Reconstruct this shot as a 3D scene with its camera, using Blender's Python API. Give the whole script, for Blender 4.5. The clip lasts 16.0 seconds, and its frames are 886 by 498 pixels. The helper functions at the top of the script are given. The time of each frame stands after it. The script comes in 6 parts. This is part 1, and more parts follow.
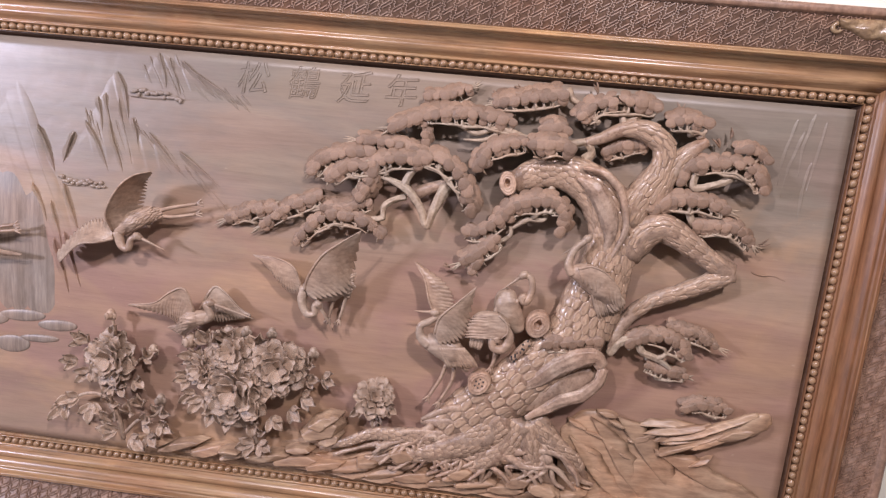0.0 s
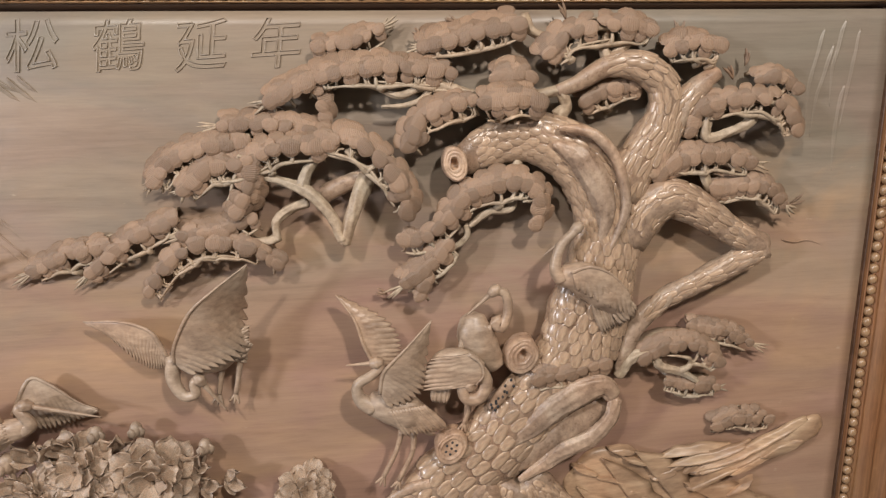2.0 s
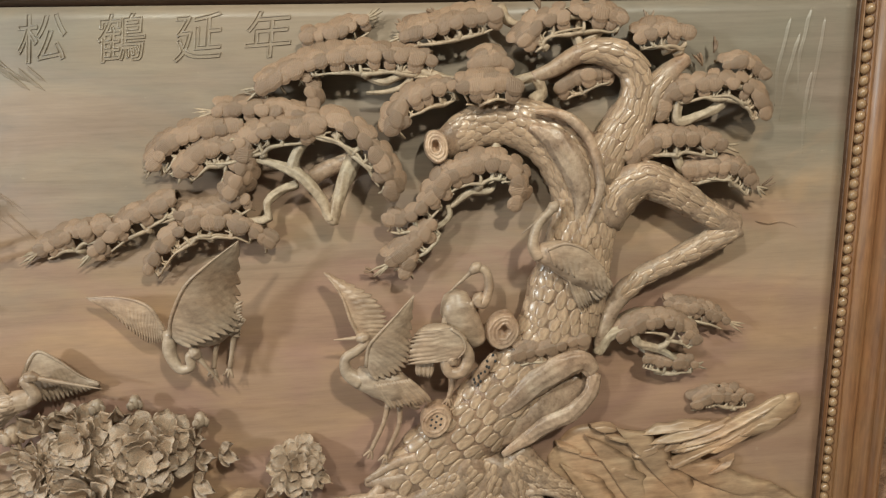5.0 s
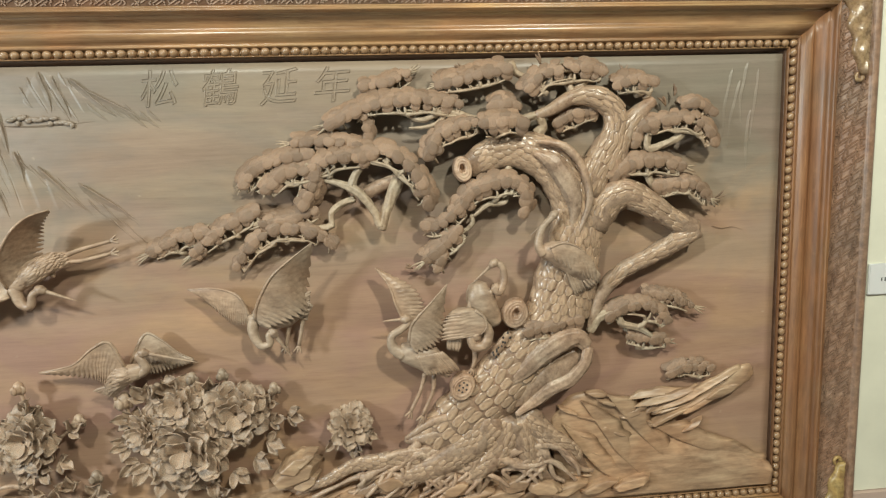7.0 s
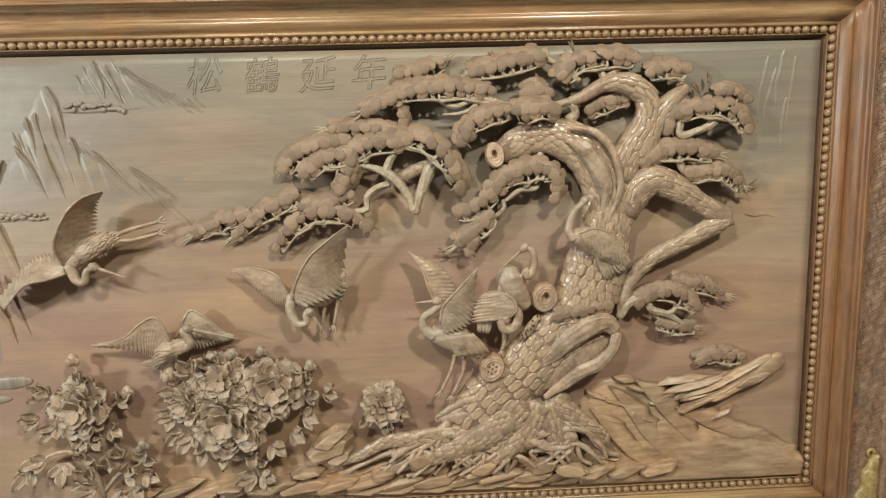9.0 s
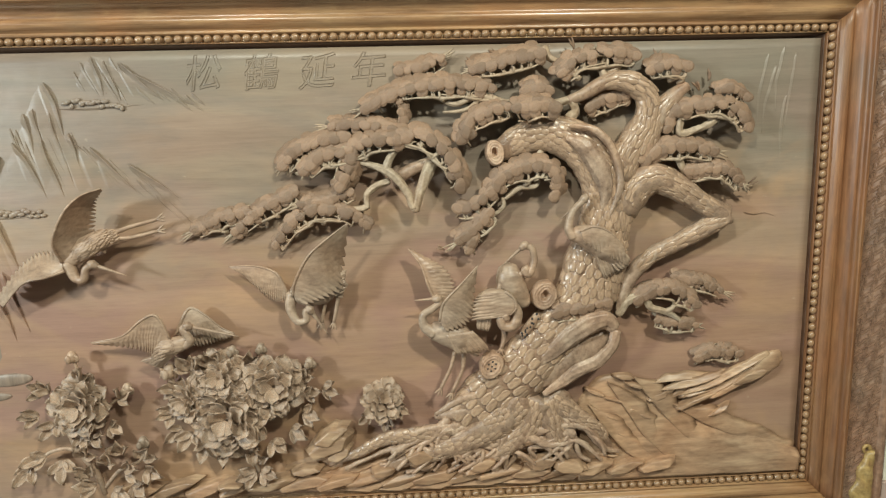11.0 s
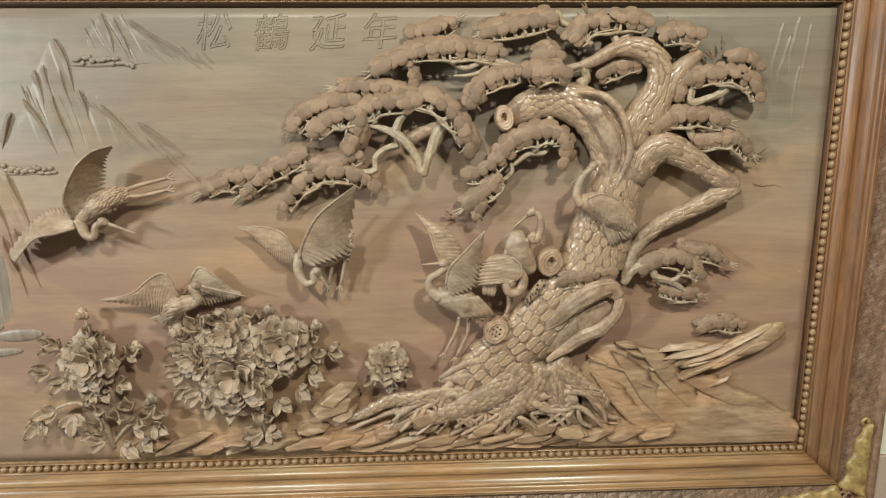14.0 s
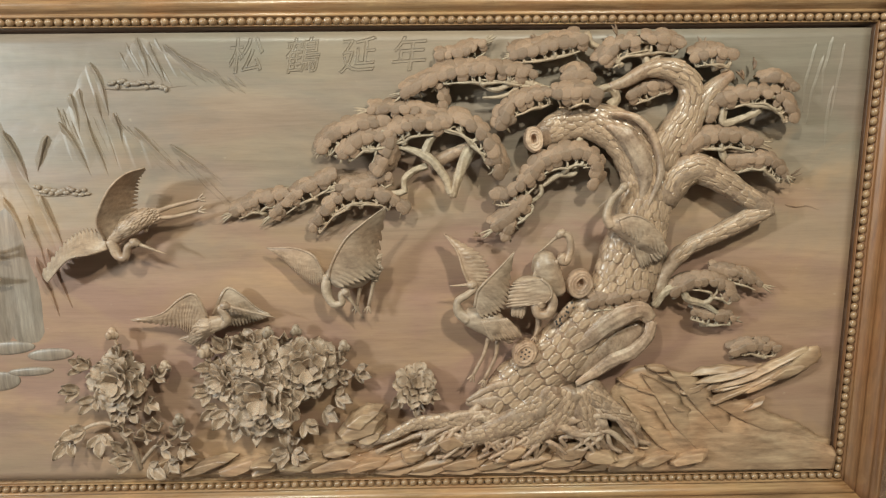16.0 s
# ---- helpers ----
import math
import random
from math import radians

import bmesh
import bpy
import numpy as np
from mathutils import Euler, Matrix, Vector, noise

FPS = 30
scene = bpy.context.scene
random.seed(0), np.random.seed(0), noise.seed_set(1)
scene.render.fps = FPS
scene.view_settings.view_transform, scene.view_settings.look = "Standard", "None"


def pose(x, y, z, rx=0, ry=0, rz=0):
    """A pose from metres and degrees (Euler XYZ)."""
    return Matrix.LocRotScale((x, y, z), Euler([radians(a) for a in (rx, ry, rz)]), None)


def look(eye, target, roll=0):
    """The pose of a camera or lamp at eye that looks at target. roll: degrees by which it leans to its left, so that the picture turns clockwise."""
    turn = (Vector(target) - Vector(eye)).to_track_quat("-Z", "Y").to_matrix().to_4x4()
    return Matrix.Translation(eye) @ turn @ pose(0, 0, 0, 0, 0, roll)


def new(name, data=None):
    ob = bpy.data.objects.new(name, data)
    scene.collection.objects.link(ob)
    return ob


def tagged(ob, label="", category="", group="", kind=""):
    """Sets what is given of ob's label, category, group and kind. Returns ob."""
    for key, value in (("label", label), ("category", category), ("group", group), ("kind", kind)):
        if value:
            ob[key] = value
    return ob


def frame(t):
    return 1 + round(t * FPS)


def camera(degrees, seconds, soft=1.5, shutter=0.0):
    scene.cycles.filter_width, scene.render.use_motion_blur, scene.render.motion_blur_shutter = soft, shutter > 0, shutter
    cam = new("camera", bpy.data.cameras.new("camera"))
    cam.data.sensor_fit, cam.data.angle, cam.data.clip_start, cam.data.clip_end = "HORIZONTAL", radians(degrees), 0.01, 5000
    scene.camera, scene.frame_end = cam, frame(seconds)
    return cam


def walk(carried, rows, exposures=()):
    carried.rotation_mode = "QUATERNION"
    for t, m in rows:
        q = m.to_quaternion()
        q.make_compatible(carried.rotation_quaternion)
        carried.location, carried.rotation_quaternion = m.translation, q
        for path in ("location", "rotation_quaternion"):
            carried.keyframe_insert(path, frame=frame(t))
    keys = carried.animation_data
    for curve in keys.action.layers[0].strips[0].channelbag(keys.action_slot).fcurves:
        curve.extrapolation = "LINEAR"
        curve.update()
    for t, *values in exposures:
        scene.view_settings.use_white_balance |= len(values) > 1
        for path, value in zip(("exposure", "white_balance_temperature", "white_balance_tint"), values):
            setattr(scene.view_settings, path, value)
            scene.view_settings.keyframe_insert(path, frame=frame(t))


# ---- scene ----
cam = camera(73.9, 16.0, 1.3)
PATH = [
    (0, (-0.012, 0.044, 1.514), (-0.139, 2.014, 1.188), 5.5),
    (0.5, (0.029, 0.243, 1.549), (-0.114, 2.196, 1.142), 4.6),
    (1, (0.005, 0.424, 1.544), (-0.111, 2.352, 1.027), 1.4),
    (1.5, (-0.06, 0.532, 1.543), (0.033, 2.445, 0.967), 1.0),
    (2, (-0.077, 0.521, 1.515), (0.099, 2.47, 1.105), -1.2),
    (2.5, (-0.042, 0.445, 1.483), (0.157, 2.401, 1.113), -0.9),
    (3, (-0.054, 0.405, 1.461), (0.128, 2.37, 1.137), -0.3),
    (5.3, (-0.031, 0.456, 1.455), (0.108, 2.417, 1.092), -1.7),
    (5.5, (-0.041, 0.453, 1.449), (0.102, 2.414, 1.082), -1.7),
    (6, (-0.041, 0.348, 1.437), (0.058, 2.321, 1.123), -2.2),
    (6.5, (-0.141, 0.261, 1.462), (0.045, 2.23, 1.165), -2.9),
    (7, (-0.142, 0.153, 1.449), (0.04, 2.127, 1.184), -2.0),
    (7.5, (-0.094, 0.106, 1.435), (0.034, 2.08, 1.141), -2.6),
    (8, (-0.121, 0.107, 1.428), (-0.033, 2.082, 1.128), -1.9),
    (8.5, (-0.143, 0.115, 1.426), (-0.064, 2.094, 1.147), -1.7),
    (11, (-0.156, 0.118, 1.441), (-0.067, 2.092, 1.136), -1.6),
    (11.5, (-0.144, 0.116, 1.434), (-0.058, 2.083, 1.079), -1.3),
    (12, (-0.141, 0.111, 1.406), (-0.079, 2.069, 1.001), -1.2),
    (12.5, (-0.15, 0.116, 1.383), (-0.081, 2.072, 0.971), -1.3),
    (13, (-0.161, 0.118, 1.386), (-0.079, 2.076, 0.983), -0.5),
    (13.5, (-0.156, 0.114, 1.395), (-0.074, 2.075, 1.011), -0.9),
    (14, (-0.165, 0.105, 1.402), (-0.091, 2.07, 1.035), -0.5),
    (14.5, (-0.17, 0.099, 1.404), (-0.112, 2.073, 1.09), -0.3),
    (15, (-0.172, 0.101, 1.43), (-0.153, 2.074, 1.102), -0.3),
    (15.5, (-0.201, 0.112, 1.422), (-0.185, 2.085, 1.096), -0.3),
    (16, (-0.2, 0.116, 1.417), (-0.173, 2.09, 1.1), -0.6),
]
EXPOSURES = [(0.0, 0.02, 5900, 32), (1.0, 0.0, 6100, 27), (1.5, 0.0, 6250, 21), (2.2, -0.10, 6380, 14), (5.3, -0.10, 6380, 2), (6.3, -0.08, 6380, 2), (7.2, 0.0, 6300, 0), (16.0, 0.0, 6300, 0)]
walk(cam, [(t, look(eye, target, roll)) for t, eye, target, roll in PATH], EXPOSURES)

# ---- light: daylight window on the left, warm ceiling lamps in front of the panel ----
world = bpy.data.worlds.new("world")
scene.world = world
world.use_nodes = True
world.node_tree.nodes["Background"].inputs[0].default_value = (0.9, 0.95, 1.0, 1)
world.node_tree.nodes["Background"].inputs[1].default_value = 0.15


def area_lamp(name, eye, target, sx, sy, watts, colour):
    data = bpy.data.lights.new(name, "AREA")
    data.shape, data.size, data.size_y, data.energy, data.color = "RECTANGLE", sx, sy, watts, colour
    ob = new(name, data)
    ob.matrix_world = look(eye, target)
    return ob


area_lamp("window_light", (-4.0, -1.0, 1.95), (-0.4, 1.5, 1.1), 0.40, 0.40, 118, (0.93, 0.97, 1.0))
area_lamp("ceiling_light", (0.95, -1.10, 3.35), (0.1, 1.6, 1.0), 0.20, 0.20, 88, (1.0, 0.935, 0.81))
area_lamp("ceiling_light", (-1.30, -1.10, 3.35), (-0.5, 1.6, 1.0), 0.20, 0.20, 62, (1.0, 0.945, 0.83))

# ---- materials ----
def nodes_of(name):
    mat = bpy.data.materials.new(name)
    mat.use_nodes = True
    return mat, mat.node_tree.nodes, mat.node_tree.links, mat.node_tree.nodes["Principled BSDF"]


def mix(nodes, links, kind, fac, a, b):
    m = nodes.new("ShaderNodeMix")
    m.data_type, m.blend_type = "RGBA", kind
    for sock, value in ((m.inputs[0], fac), (m.inputs[6], a), (m.inputs[7], b)):
        if isinstance(value, (int, float)):
            sock.default_value = value
        elif isinstance(value, tuple):
            sock.default_value = (*value, 1)
        else:
            links.new(value, sock)
    return m.outputs[2]


def texture(nodes, links, co, scale, stretch, detail=5.0, rough=0.6, warp=0.0):
    mp = nodes.new("ShaderNodeMapping")
    mp.inputs["Scale"].default_value = stretch
    links.new(co, mp.inputs[0])
    n = nodes.new("ShaderNodeTexNoise")
    n.inputs["Scale"].default_value, n.inputs["Detail"].default_value = scale, detail
    n.inputs["Roughness"].default_value, n.inputs["Distortion"].default_value = rough, warp
    links.new(mp.outputs[0], n.inputs["Vector"])
    return n.outputs[0]


def ramp(nodes, links, fac, stops):
    r = nodes.new("ShaderNodeValToRGB")
    while len(r.color_ramp.elements) < len(stops):
        r.color_ramp.elements.new(0.5)
    for e, (p, c) in zip(r.color_ramp.elements, stops):
        e.position, e.color = p, (*c, 1)
    links.new(fac, r.inputs[0])
    return r.outputs[0]


def wood(name, stops, along=(1.0, 6.0, 9.0), scale=2.2, gloss=0.42, bump=0.25, fine=60.0, vary=0.12, coat=0.0):
    """Carved, oiled wood: broad bands of colour, fine grain along one axis, pores, worn light spots."""
    mat, nodes, links, bsdf = nodes_of(name)
    co = nodes.new("ShaderNodeTexCoord").outputs["Object"]
    info = nodes.new("ShaderNodeObjectInfo").outputs["Random"]
    broad = texture(nodes, links, co, scale, along, 4, 0.62, 0.5)
    col = ramp(nodes, links, broad, stops)
    fine_stretch = tuple(a * (1.0 if a < 2 else 2.5) for a in along)
    grain = texture(nodes, links, co, fine / 8, fine_stretch, 6, 0.7)
    dark = ramp(nodes, links, grain, [(0.35, (0.66, 0.62, 0.60)), (0.62, (1.08, 1.06, 1.04))])
    col = mix(nodes, links, "MULTIPLY", 0.75, col, dark)
    hair = texture(nodes, links, co, 34, tuple(0.5 if a == min(along) and max(along) > a else 3.0 for a in along), 3, 0.6, 0.25)
    line = ramp(nodes, links, hair, [(0.36, (0.80, 0.77, 0.75)), (0.60, (1.07, 1.06, 1.05))])
    col = mix(nodes, links, "MULTIPLY", 0.7, col, line)
    blush = texture(nodes, links, co, 5.5, (1, 1, 1), 3, 0.55, 0.5)
    blush = ramp(nodes, links, blush, [(0.38, (1.07, 0.98, 0.92)), (0.52, (1.0, 1.0, 1.0)), (0.66, (0.93, 0.99, 1.04))])
    col = mix(nodes, links, "MULTIPLY", 0.8, col, blush)
    worn = texture(nodes, links, co, 22, (1, 1, 1), 4, 0.6)
    worn = ramp(nodes, links, worn, [(0.60, (0, 0, 0)), (0.80, (0.20, 0.20, 0.20))])
    col = mix(nodes, links, "MIX", worn, col, tuple(min(1.0, 1.35 * c + 0.03) for c in stops[-1][1]))
    shade = ramp(nodes, links, info, [(0.0, (1 - vary,) * 3), (1.0, (1 + vary,) * 3)])
    col = mix(nodes, links, "MULTIPLY", 1.0, col, shade)
    links.new(col, bsdf.inputs["Base Color"])
    rr = nodes.new("ShaderNodeMapRange")
    rr.inputs[3].default_value, rr.inputs[4].default_value = gloss - 0.10, gloss + 0.14
    links.new(grain, rr.inputs[0])
    links.new(rr.outputs[0], bsdf.inputs["Roughness"])
    bsdf.inputs["Coat Weight"].default_value = coat
    bsdf.inputs["Coat Roughness"].default_value = 0.22
    b = nodes.new("ShaderNodeBump")
    b.inputs["Strength"].default_value, b.inputs["Distance"].default_value = bump, 0.002
    links.new(grain, b.inputs["Height"])
    links.new(b.outputs[0], bsdf.inputs["Normal"])
    return mat


def board_wood(name):
    """A polished plank: broad drifts of grey, rose, tan and orange along the grain, darker and greyer towards the top,
    faint rings and pores.
    """
    mat, nodes, links, bsdf = nodes_of(name)
    co = nodes.new("ShaderNodeTexCoord").outputs["Object"]
    drift = texture(nodes, links, co, 1.5, (0.7, 1, 2.6), 3, 0.55, 0.6)
    col = ramp(nodes, links, drift, [(0.30, (0.238, 0.189, 0.149)), (0.42, (0.286, 0.220, 0.162)), (0.50, (0.295, 0.207, 0.149)),
                                     (0.57, (0.286, 0.189, 0.140)), (0.66, (0.330, 0.242, 0.171)), (0.78, (0.352, 0.286, 0.221))])
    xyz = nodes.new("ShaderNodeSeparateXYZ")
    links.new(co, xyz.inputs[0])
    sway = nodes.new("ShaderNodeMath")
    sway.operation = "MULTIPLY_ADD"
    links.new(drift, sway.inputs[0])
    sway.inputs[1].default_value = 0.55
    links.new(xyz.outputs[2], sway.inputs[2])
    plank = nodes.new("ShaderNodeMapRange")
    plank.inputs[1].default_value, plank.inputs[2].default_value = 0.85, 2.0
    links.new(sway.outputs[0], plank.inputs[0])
    # tone by height: tan and rosy low, darker and greyer high
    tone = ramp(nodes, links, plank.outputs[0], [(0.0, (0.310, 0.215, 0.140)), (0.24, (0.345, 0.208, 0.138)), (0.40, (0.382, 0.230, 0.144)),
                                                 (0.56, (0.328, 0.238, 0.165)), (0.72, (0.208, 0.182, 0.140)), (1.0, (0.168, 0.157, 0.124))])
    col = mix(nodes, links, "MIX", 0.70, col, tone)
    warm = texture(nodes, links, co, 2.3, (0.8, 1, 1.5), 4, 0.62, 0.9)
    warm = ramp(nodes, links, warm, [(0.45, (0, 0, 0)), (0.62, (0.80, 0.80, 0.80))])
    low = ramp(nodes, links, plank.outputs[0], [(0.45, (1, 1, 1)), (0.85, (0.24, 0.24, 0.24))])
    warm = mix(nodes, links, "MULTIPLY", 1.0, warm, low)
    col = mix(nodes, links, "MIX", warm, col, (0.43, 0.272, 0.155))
    rose = texture(nodes, links, co, 2.9, (0.7, 1, 1.9), 3, 0.6, 0.7)
    rose = ramp(nodes, links, rose, [(0.47, (0, 0, 0)), (0.62, (0.65, 0.65, 0.65))])
    rose = mix(nodes, links, "MULTIPLY", 1.0, rose, low)
    col = mix(nodes, links, "MIX", rose, col, (0.300, 0.178, 0.142))
    streak = texture(nodes, links, co, 3.4, (0.5, 4, 7), 5, 0.65, 0.7)
    streak = ramp(nodes, links, streak, [(0.32, (0.80, 0.78, 0.77)), (0.66, (1.10, 1.10, 1.10))])
    col = mix(nodes, links, "MULTIPLY", 0.8, col, streak)
    pores = texture(nodes, links, co, 26, (0.6, 5, 9), 4, 0.7, 0.3)
    fleck = ramp(nodes, links, pores, [(0.34, (0.86, 0.85, 0.84)), (0.55, (1.02, 1.02, 1.02))])
    col = mix(nodes, links, "MULTIPLY", 0.55, col, fleck)
    spot = texture(nodes, links, co, 34, (0.7, 1, 1.3), 3, 0.6)
    spot = ramp(nodes, links, spot, [(0.70, (0, 0, 0)), (0.78, (0.4, 0.4, 0.4))])
    col = mix(nodes, links, "MIX", spot, col, (0.55, 0.45, 0.33))
    links.new(col, bsdf.inputs["Base Color"])
    rr = nodes.new("ShaderNodeMapRange")
    rr.inputs[3].default_value, rr.inputs[4].default_value = 0.30, 0.52
    links.new(drift, rr.inputs[0])
    links.new(rr.outputs[0], bsdf.inputs["Roughness"])
    chip = texture(nodes, links, co, 16, (1, 1, 1.6), 3, 0.5)
    b = nodes.new("ShaderNodeBump")
    b.inputs["Strength"].default_value, b.inputs["Distance"].default_value = 0.30, 0.004
    links.new(chip, b.inputs["Height"])
    links.new(b.outputs[0], bsdf.inputs["Normal"])
    return mat


BOARD = board_wood("board_wood")
STONE = wood("rock_wood", [(0.3, (0.277, 0.181, 0.114)), (0.5, (0.397, 0.266, 0.167)), (0.7, (0.481, 0.344, 0.221))],
             (1.5, 5, 4), 6, 0.36, 0.3, 60, 0.07)
BARK = wood("bark_wood", [(0.3, (0.300, 0.207, 0.145)), (0.5, (0.433, 0.310, 0.221)), (0.7, (0.530, 0.405, 0.294))],
            (3, 3, 3), 7, 0.28, 0.7, 110, 0.14)
SCALE = wood("bark_scale_wood", [(0.3, (0.285, 0.200, 0.136)), (0.5, (0.420, 0.306, 0.212)), (0.7, (0.525, 0.405, 0.288))],
            (0.5, 0.3, 0.5), 1.5, 0.24, 0.3, 8, 0.16)
# BARK darkened: shade between scales and in the hollow log put into colour
UNDER = wood("shaded_under_bark_wood", [(0.3, (0.205, 0.138, 0.094)), (0.5, (0.300, 0.208, 0.144)), (0.7, (0.370, 0.275, 0.194))],
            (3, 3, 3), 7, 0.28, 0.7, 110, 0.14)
TWIG = wood("twig_wood", [(0.3, (0.310, 0.236, 0.162)), (0.5, (0.411, 0.323, 0.229)), (0.7, (0.466, 0.384, 0.282))],
            (3, 3, 3), 8, 0.48, 0.5, 80, 0.05)
NEEDLE = wood("needle_wood", [(0.3, (0.196, 0.131, 0.085)), (0.5, (0.272, 0.185, 0.123)), (0.7, (0.322, 0.228, 0.157))],
              (3, 3, 3), 9, 0.50, 0.25, 80, 0.22)
CRANE = wood("crane_wood", [(0.3, (0.293, 0.213, 0.153)), (0.5, (0.384, 0.286, 0.206)), (0.7, (0.440, 0.339, 0.251))],
             (2, 4, 4), 7, 0.38, 0.2, 80, 0.05)
PETAL = wood("petal_wood", [(0.3, (0.257, 0.193, 0.137)), (0.5, (0.399, 0.301, 0.219)), (0.7, (0.486, 0.375, 0.279))],
             (8, 8, 8), 2, 0.44, 0.2, 60, 0.16)
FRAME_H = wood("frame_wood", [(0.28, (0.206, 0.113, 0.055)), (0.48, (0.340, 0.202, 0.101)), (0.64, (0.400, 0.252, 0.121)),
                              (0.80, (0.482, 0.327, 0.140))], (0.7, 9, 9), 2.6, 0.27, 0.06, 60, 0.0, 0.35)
# same wood with grain upright; the side rails' weaker light is in the darker colour
FRAME_V = wood("frame_wood_upright_shaded", [(0.28, (0.145, 0.068, 0.031)), (0.48, (0.225, 0.113, 0.052)), (0.64, (0.270, 0.144, 0.064)),
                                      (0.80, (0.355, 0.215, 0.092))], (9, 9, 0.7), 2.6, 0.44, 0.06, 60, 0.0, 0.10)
BEAD = wood("bead_wood", [(0.3, (0.235, 0.145, 0.080)), (0.5, (0.330, 0.212, 0.118)), (0.7, (0.385, 0.258, 0.148))],
            (3, 3, 3), 8, 0.26, 0.05, 60, 0.08, 0.3)
FRET = wood("fret_wood", [(0.3, (0.182, 0.114, 0.077)), (0.5, (0.257, 0.164, 0.111)), (0.7, (0.335, 0.222, 0.153))],
            (4, 4, 4), 6, 0.36, 0.2, 60, 0.0)
GILT = wood("gilded_wood", [(0.3, (0.270, 0.180, 0.085)), (0.5, (0.420, 0.300, 0.118)), (0.7, (0.520, 0.400, 0.180))],
            (5, 5, 5), 7, 0.36, 0.2, 60, 0.05, 0.1)
# browner, glossier gilt for the upper corner mount
BROWN_GILT = wood("brown_gilded_wood", [(0.3, (0.210, 0.140, 0.085)), (0.5, (0.300, 0.208, 0.118)), (0.7, (0.390, 0.285, 0.160))],
                 (5, 5, 5), 7, 0.26, 0.2, 60, 0.05, 0.3)


def plain(name, colour, rough=0.6, var=0.06, scale=6.0, bump=0.08):
    mat, nodes, links, bsdf = nodes_of(name)
    co = nodes.new("ShaderNodeTexCoord").outputs["Object"]
    n = texture(nodes, links, co, scale, (1, 1, 1), 6, 0.6)
    col = ramp(nodes, links, n, [(0.3, tuple(c * (1 - var) for c in colour)), (0.7, tuple(min(1, c * (1 + var)) for c in colour))])
    links.new(col, bsdf.inputs["Base Color"])
    bsdf.inputs["Roughness"].default_value = rough
    fine = texture(nodes, links, co, 180, (1, 1, 1), 3, 0.6)
    b = nodes.new("ShaderNodeBump")
    b.inputs["Strength"].default_value, b.inputs["Distance"].default_value = bump, 0.001
    links.new(fine, b.inputs["Height"])
    links.new(b.outputs[0], bsdf.inputs["Normal"])
    return mat


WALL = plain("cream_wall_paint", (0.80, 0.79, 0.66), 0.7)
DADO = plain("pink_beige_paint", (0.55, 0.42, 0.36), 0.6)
# ceiling, floor and side walls: unseen, darkened to cut bounced light
CEILING = plain("dim_unseen_ceiling", (0.36, 0.355, 0.34), 0.8)
FLOOR = plain("dim_unseen_floor", (0.17, 0.145, 0.125), 0.35)
DIM_WALL = plain("dim_unseen_wall", (0.20, 0.19, 0.175), 0.7)
PLASTIC = plain("white_plastic", (0.78, 0.79, 0.80), 0.35, 0.01)
# near-black: the shade of the gap put into the wood's colour
REBATE = wood("shaded_rebate_wood", [(0.3, (0.075, 0.042, 0.026)), (0.5, (0.105, 0.060, 0.038)), (0.7, (0.14, 0.085, 0.055))], (1, 6, 6), 3, 0.4, 0.1, 60, 0.0)
WATER = wood("water_wood", [(0.3, (0.198, 0.157, 0.120)), (0.5, (0.252, 0.200, 0.155)), (0.7, (0.312, 0.254, 0.200))], (6, 4, 0.8), 4, 0.40, 0.15, 60, 0.05)
# near-black for holes and slots: the shade inside them, put into the colour
DARK = plain("opening_shade", (0.03, 0.03, 0.03), 0.5, 0.02)

# ---- building helpers: a place is (across, out of the board, up) ----
FACE = 1.585


def at(p):
    return Vector((p[0], FACE - p[1], p[2]))


def mesh_of(name, bm, material, smooth=True):
    bmesh.ops.recalc_face_normals(bm, faces=bm.faces)
    me = bpy.data.meshes.new(name)
    bm.to_mesh(me)
    bm.free()
    me.materials.append(material)
    if smooth:
        me.polygons.foreach_set("use_smooth", [True] * len(me.polygons))
    return me


def part(name, bm, material, parent=None, label="", smooth=True):
    ob = new(name, mesh_of(name, bm, material, smooth))
    if parent:
        ob.parent = parent
    return tagged(ob, label)


def piece(name, me, m, parent):
    ob = new(name, me)
    ob.parent = parent
    ob.matrix_basis = m
    return ob


def thing(name, label, category, group="", kind=""):
    return tagged(new(name), label, category, group, kind)


def smooth_line(pts, n):
    """n + 1 places along a smooth line through pts."""
    p = [Vector(q) for q in pts]
    p = [2 * p[0] - p[1]] + p + [2 * p[-1] - p[-2]]
    spans, out = len(p) - 3, []
    for k in range(n + 1):
        s = k / n * spans
        i = min(int(s), spans - 1)
        f = s - i
        a, b, c, d = p[i:i + 4]
        out.append(0.5 * (2 * b + (c - a) * f + (2 * a - 5 * b + 4 * c - d) * f * f + (3 * b - a - 3 * c + d) * f ** 3))
    return out


def spread(values, n):
    """values spread evenly over n + 1 stations."""
    if isinstance(values, (int, float)):
        return [values] * (n + 1)
    return list(np.interp(np.linspace(0, 1, n + 1), np.linspace(0, 1, len(values)), values))


def stations(pts, n):
    """Places, tangents, outward and sideways directions along a line, in world axes."""
    line = [at(p) for p in smooth_line(pts, n)]
    out = []
    for k, p in enumerate(line):
        t = (line[min(k + 1, n)] - line[max(k - 1, 0)]).normalized()
        o = Vector((0, -1, 0)) - t * -t.y
        o = o.normalized() if o.length > 0.15 else Vector((0, 0, 1))
        out.append((p, t, o, t.cross(o)))
    return out


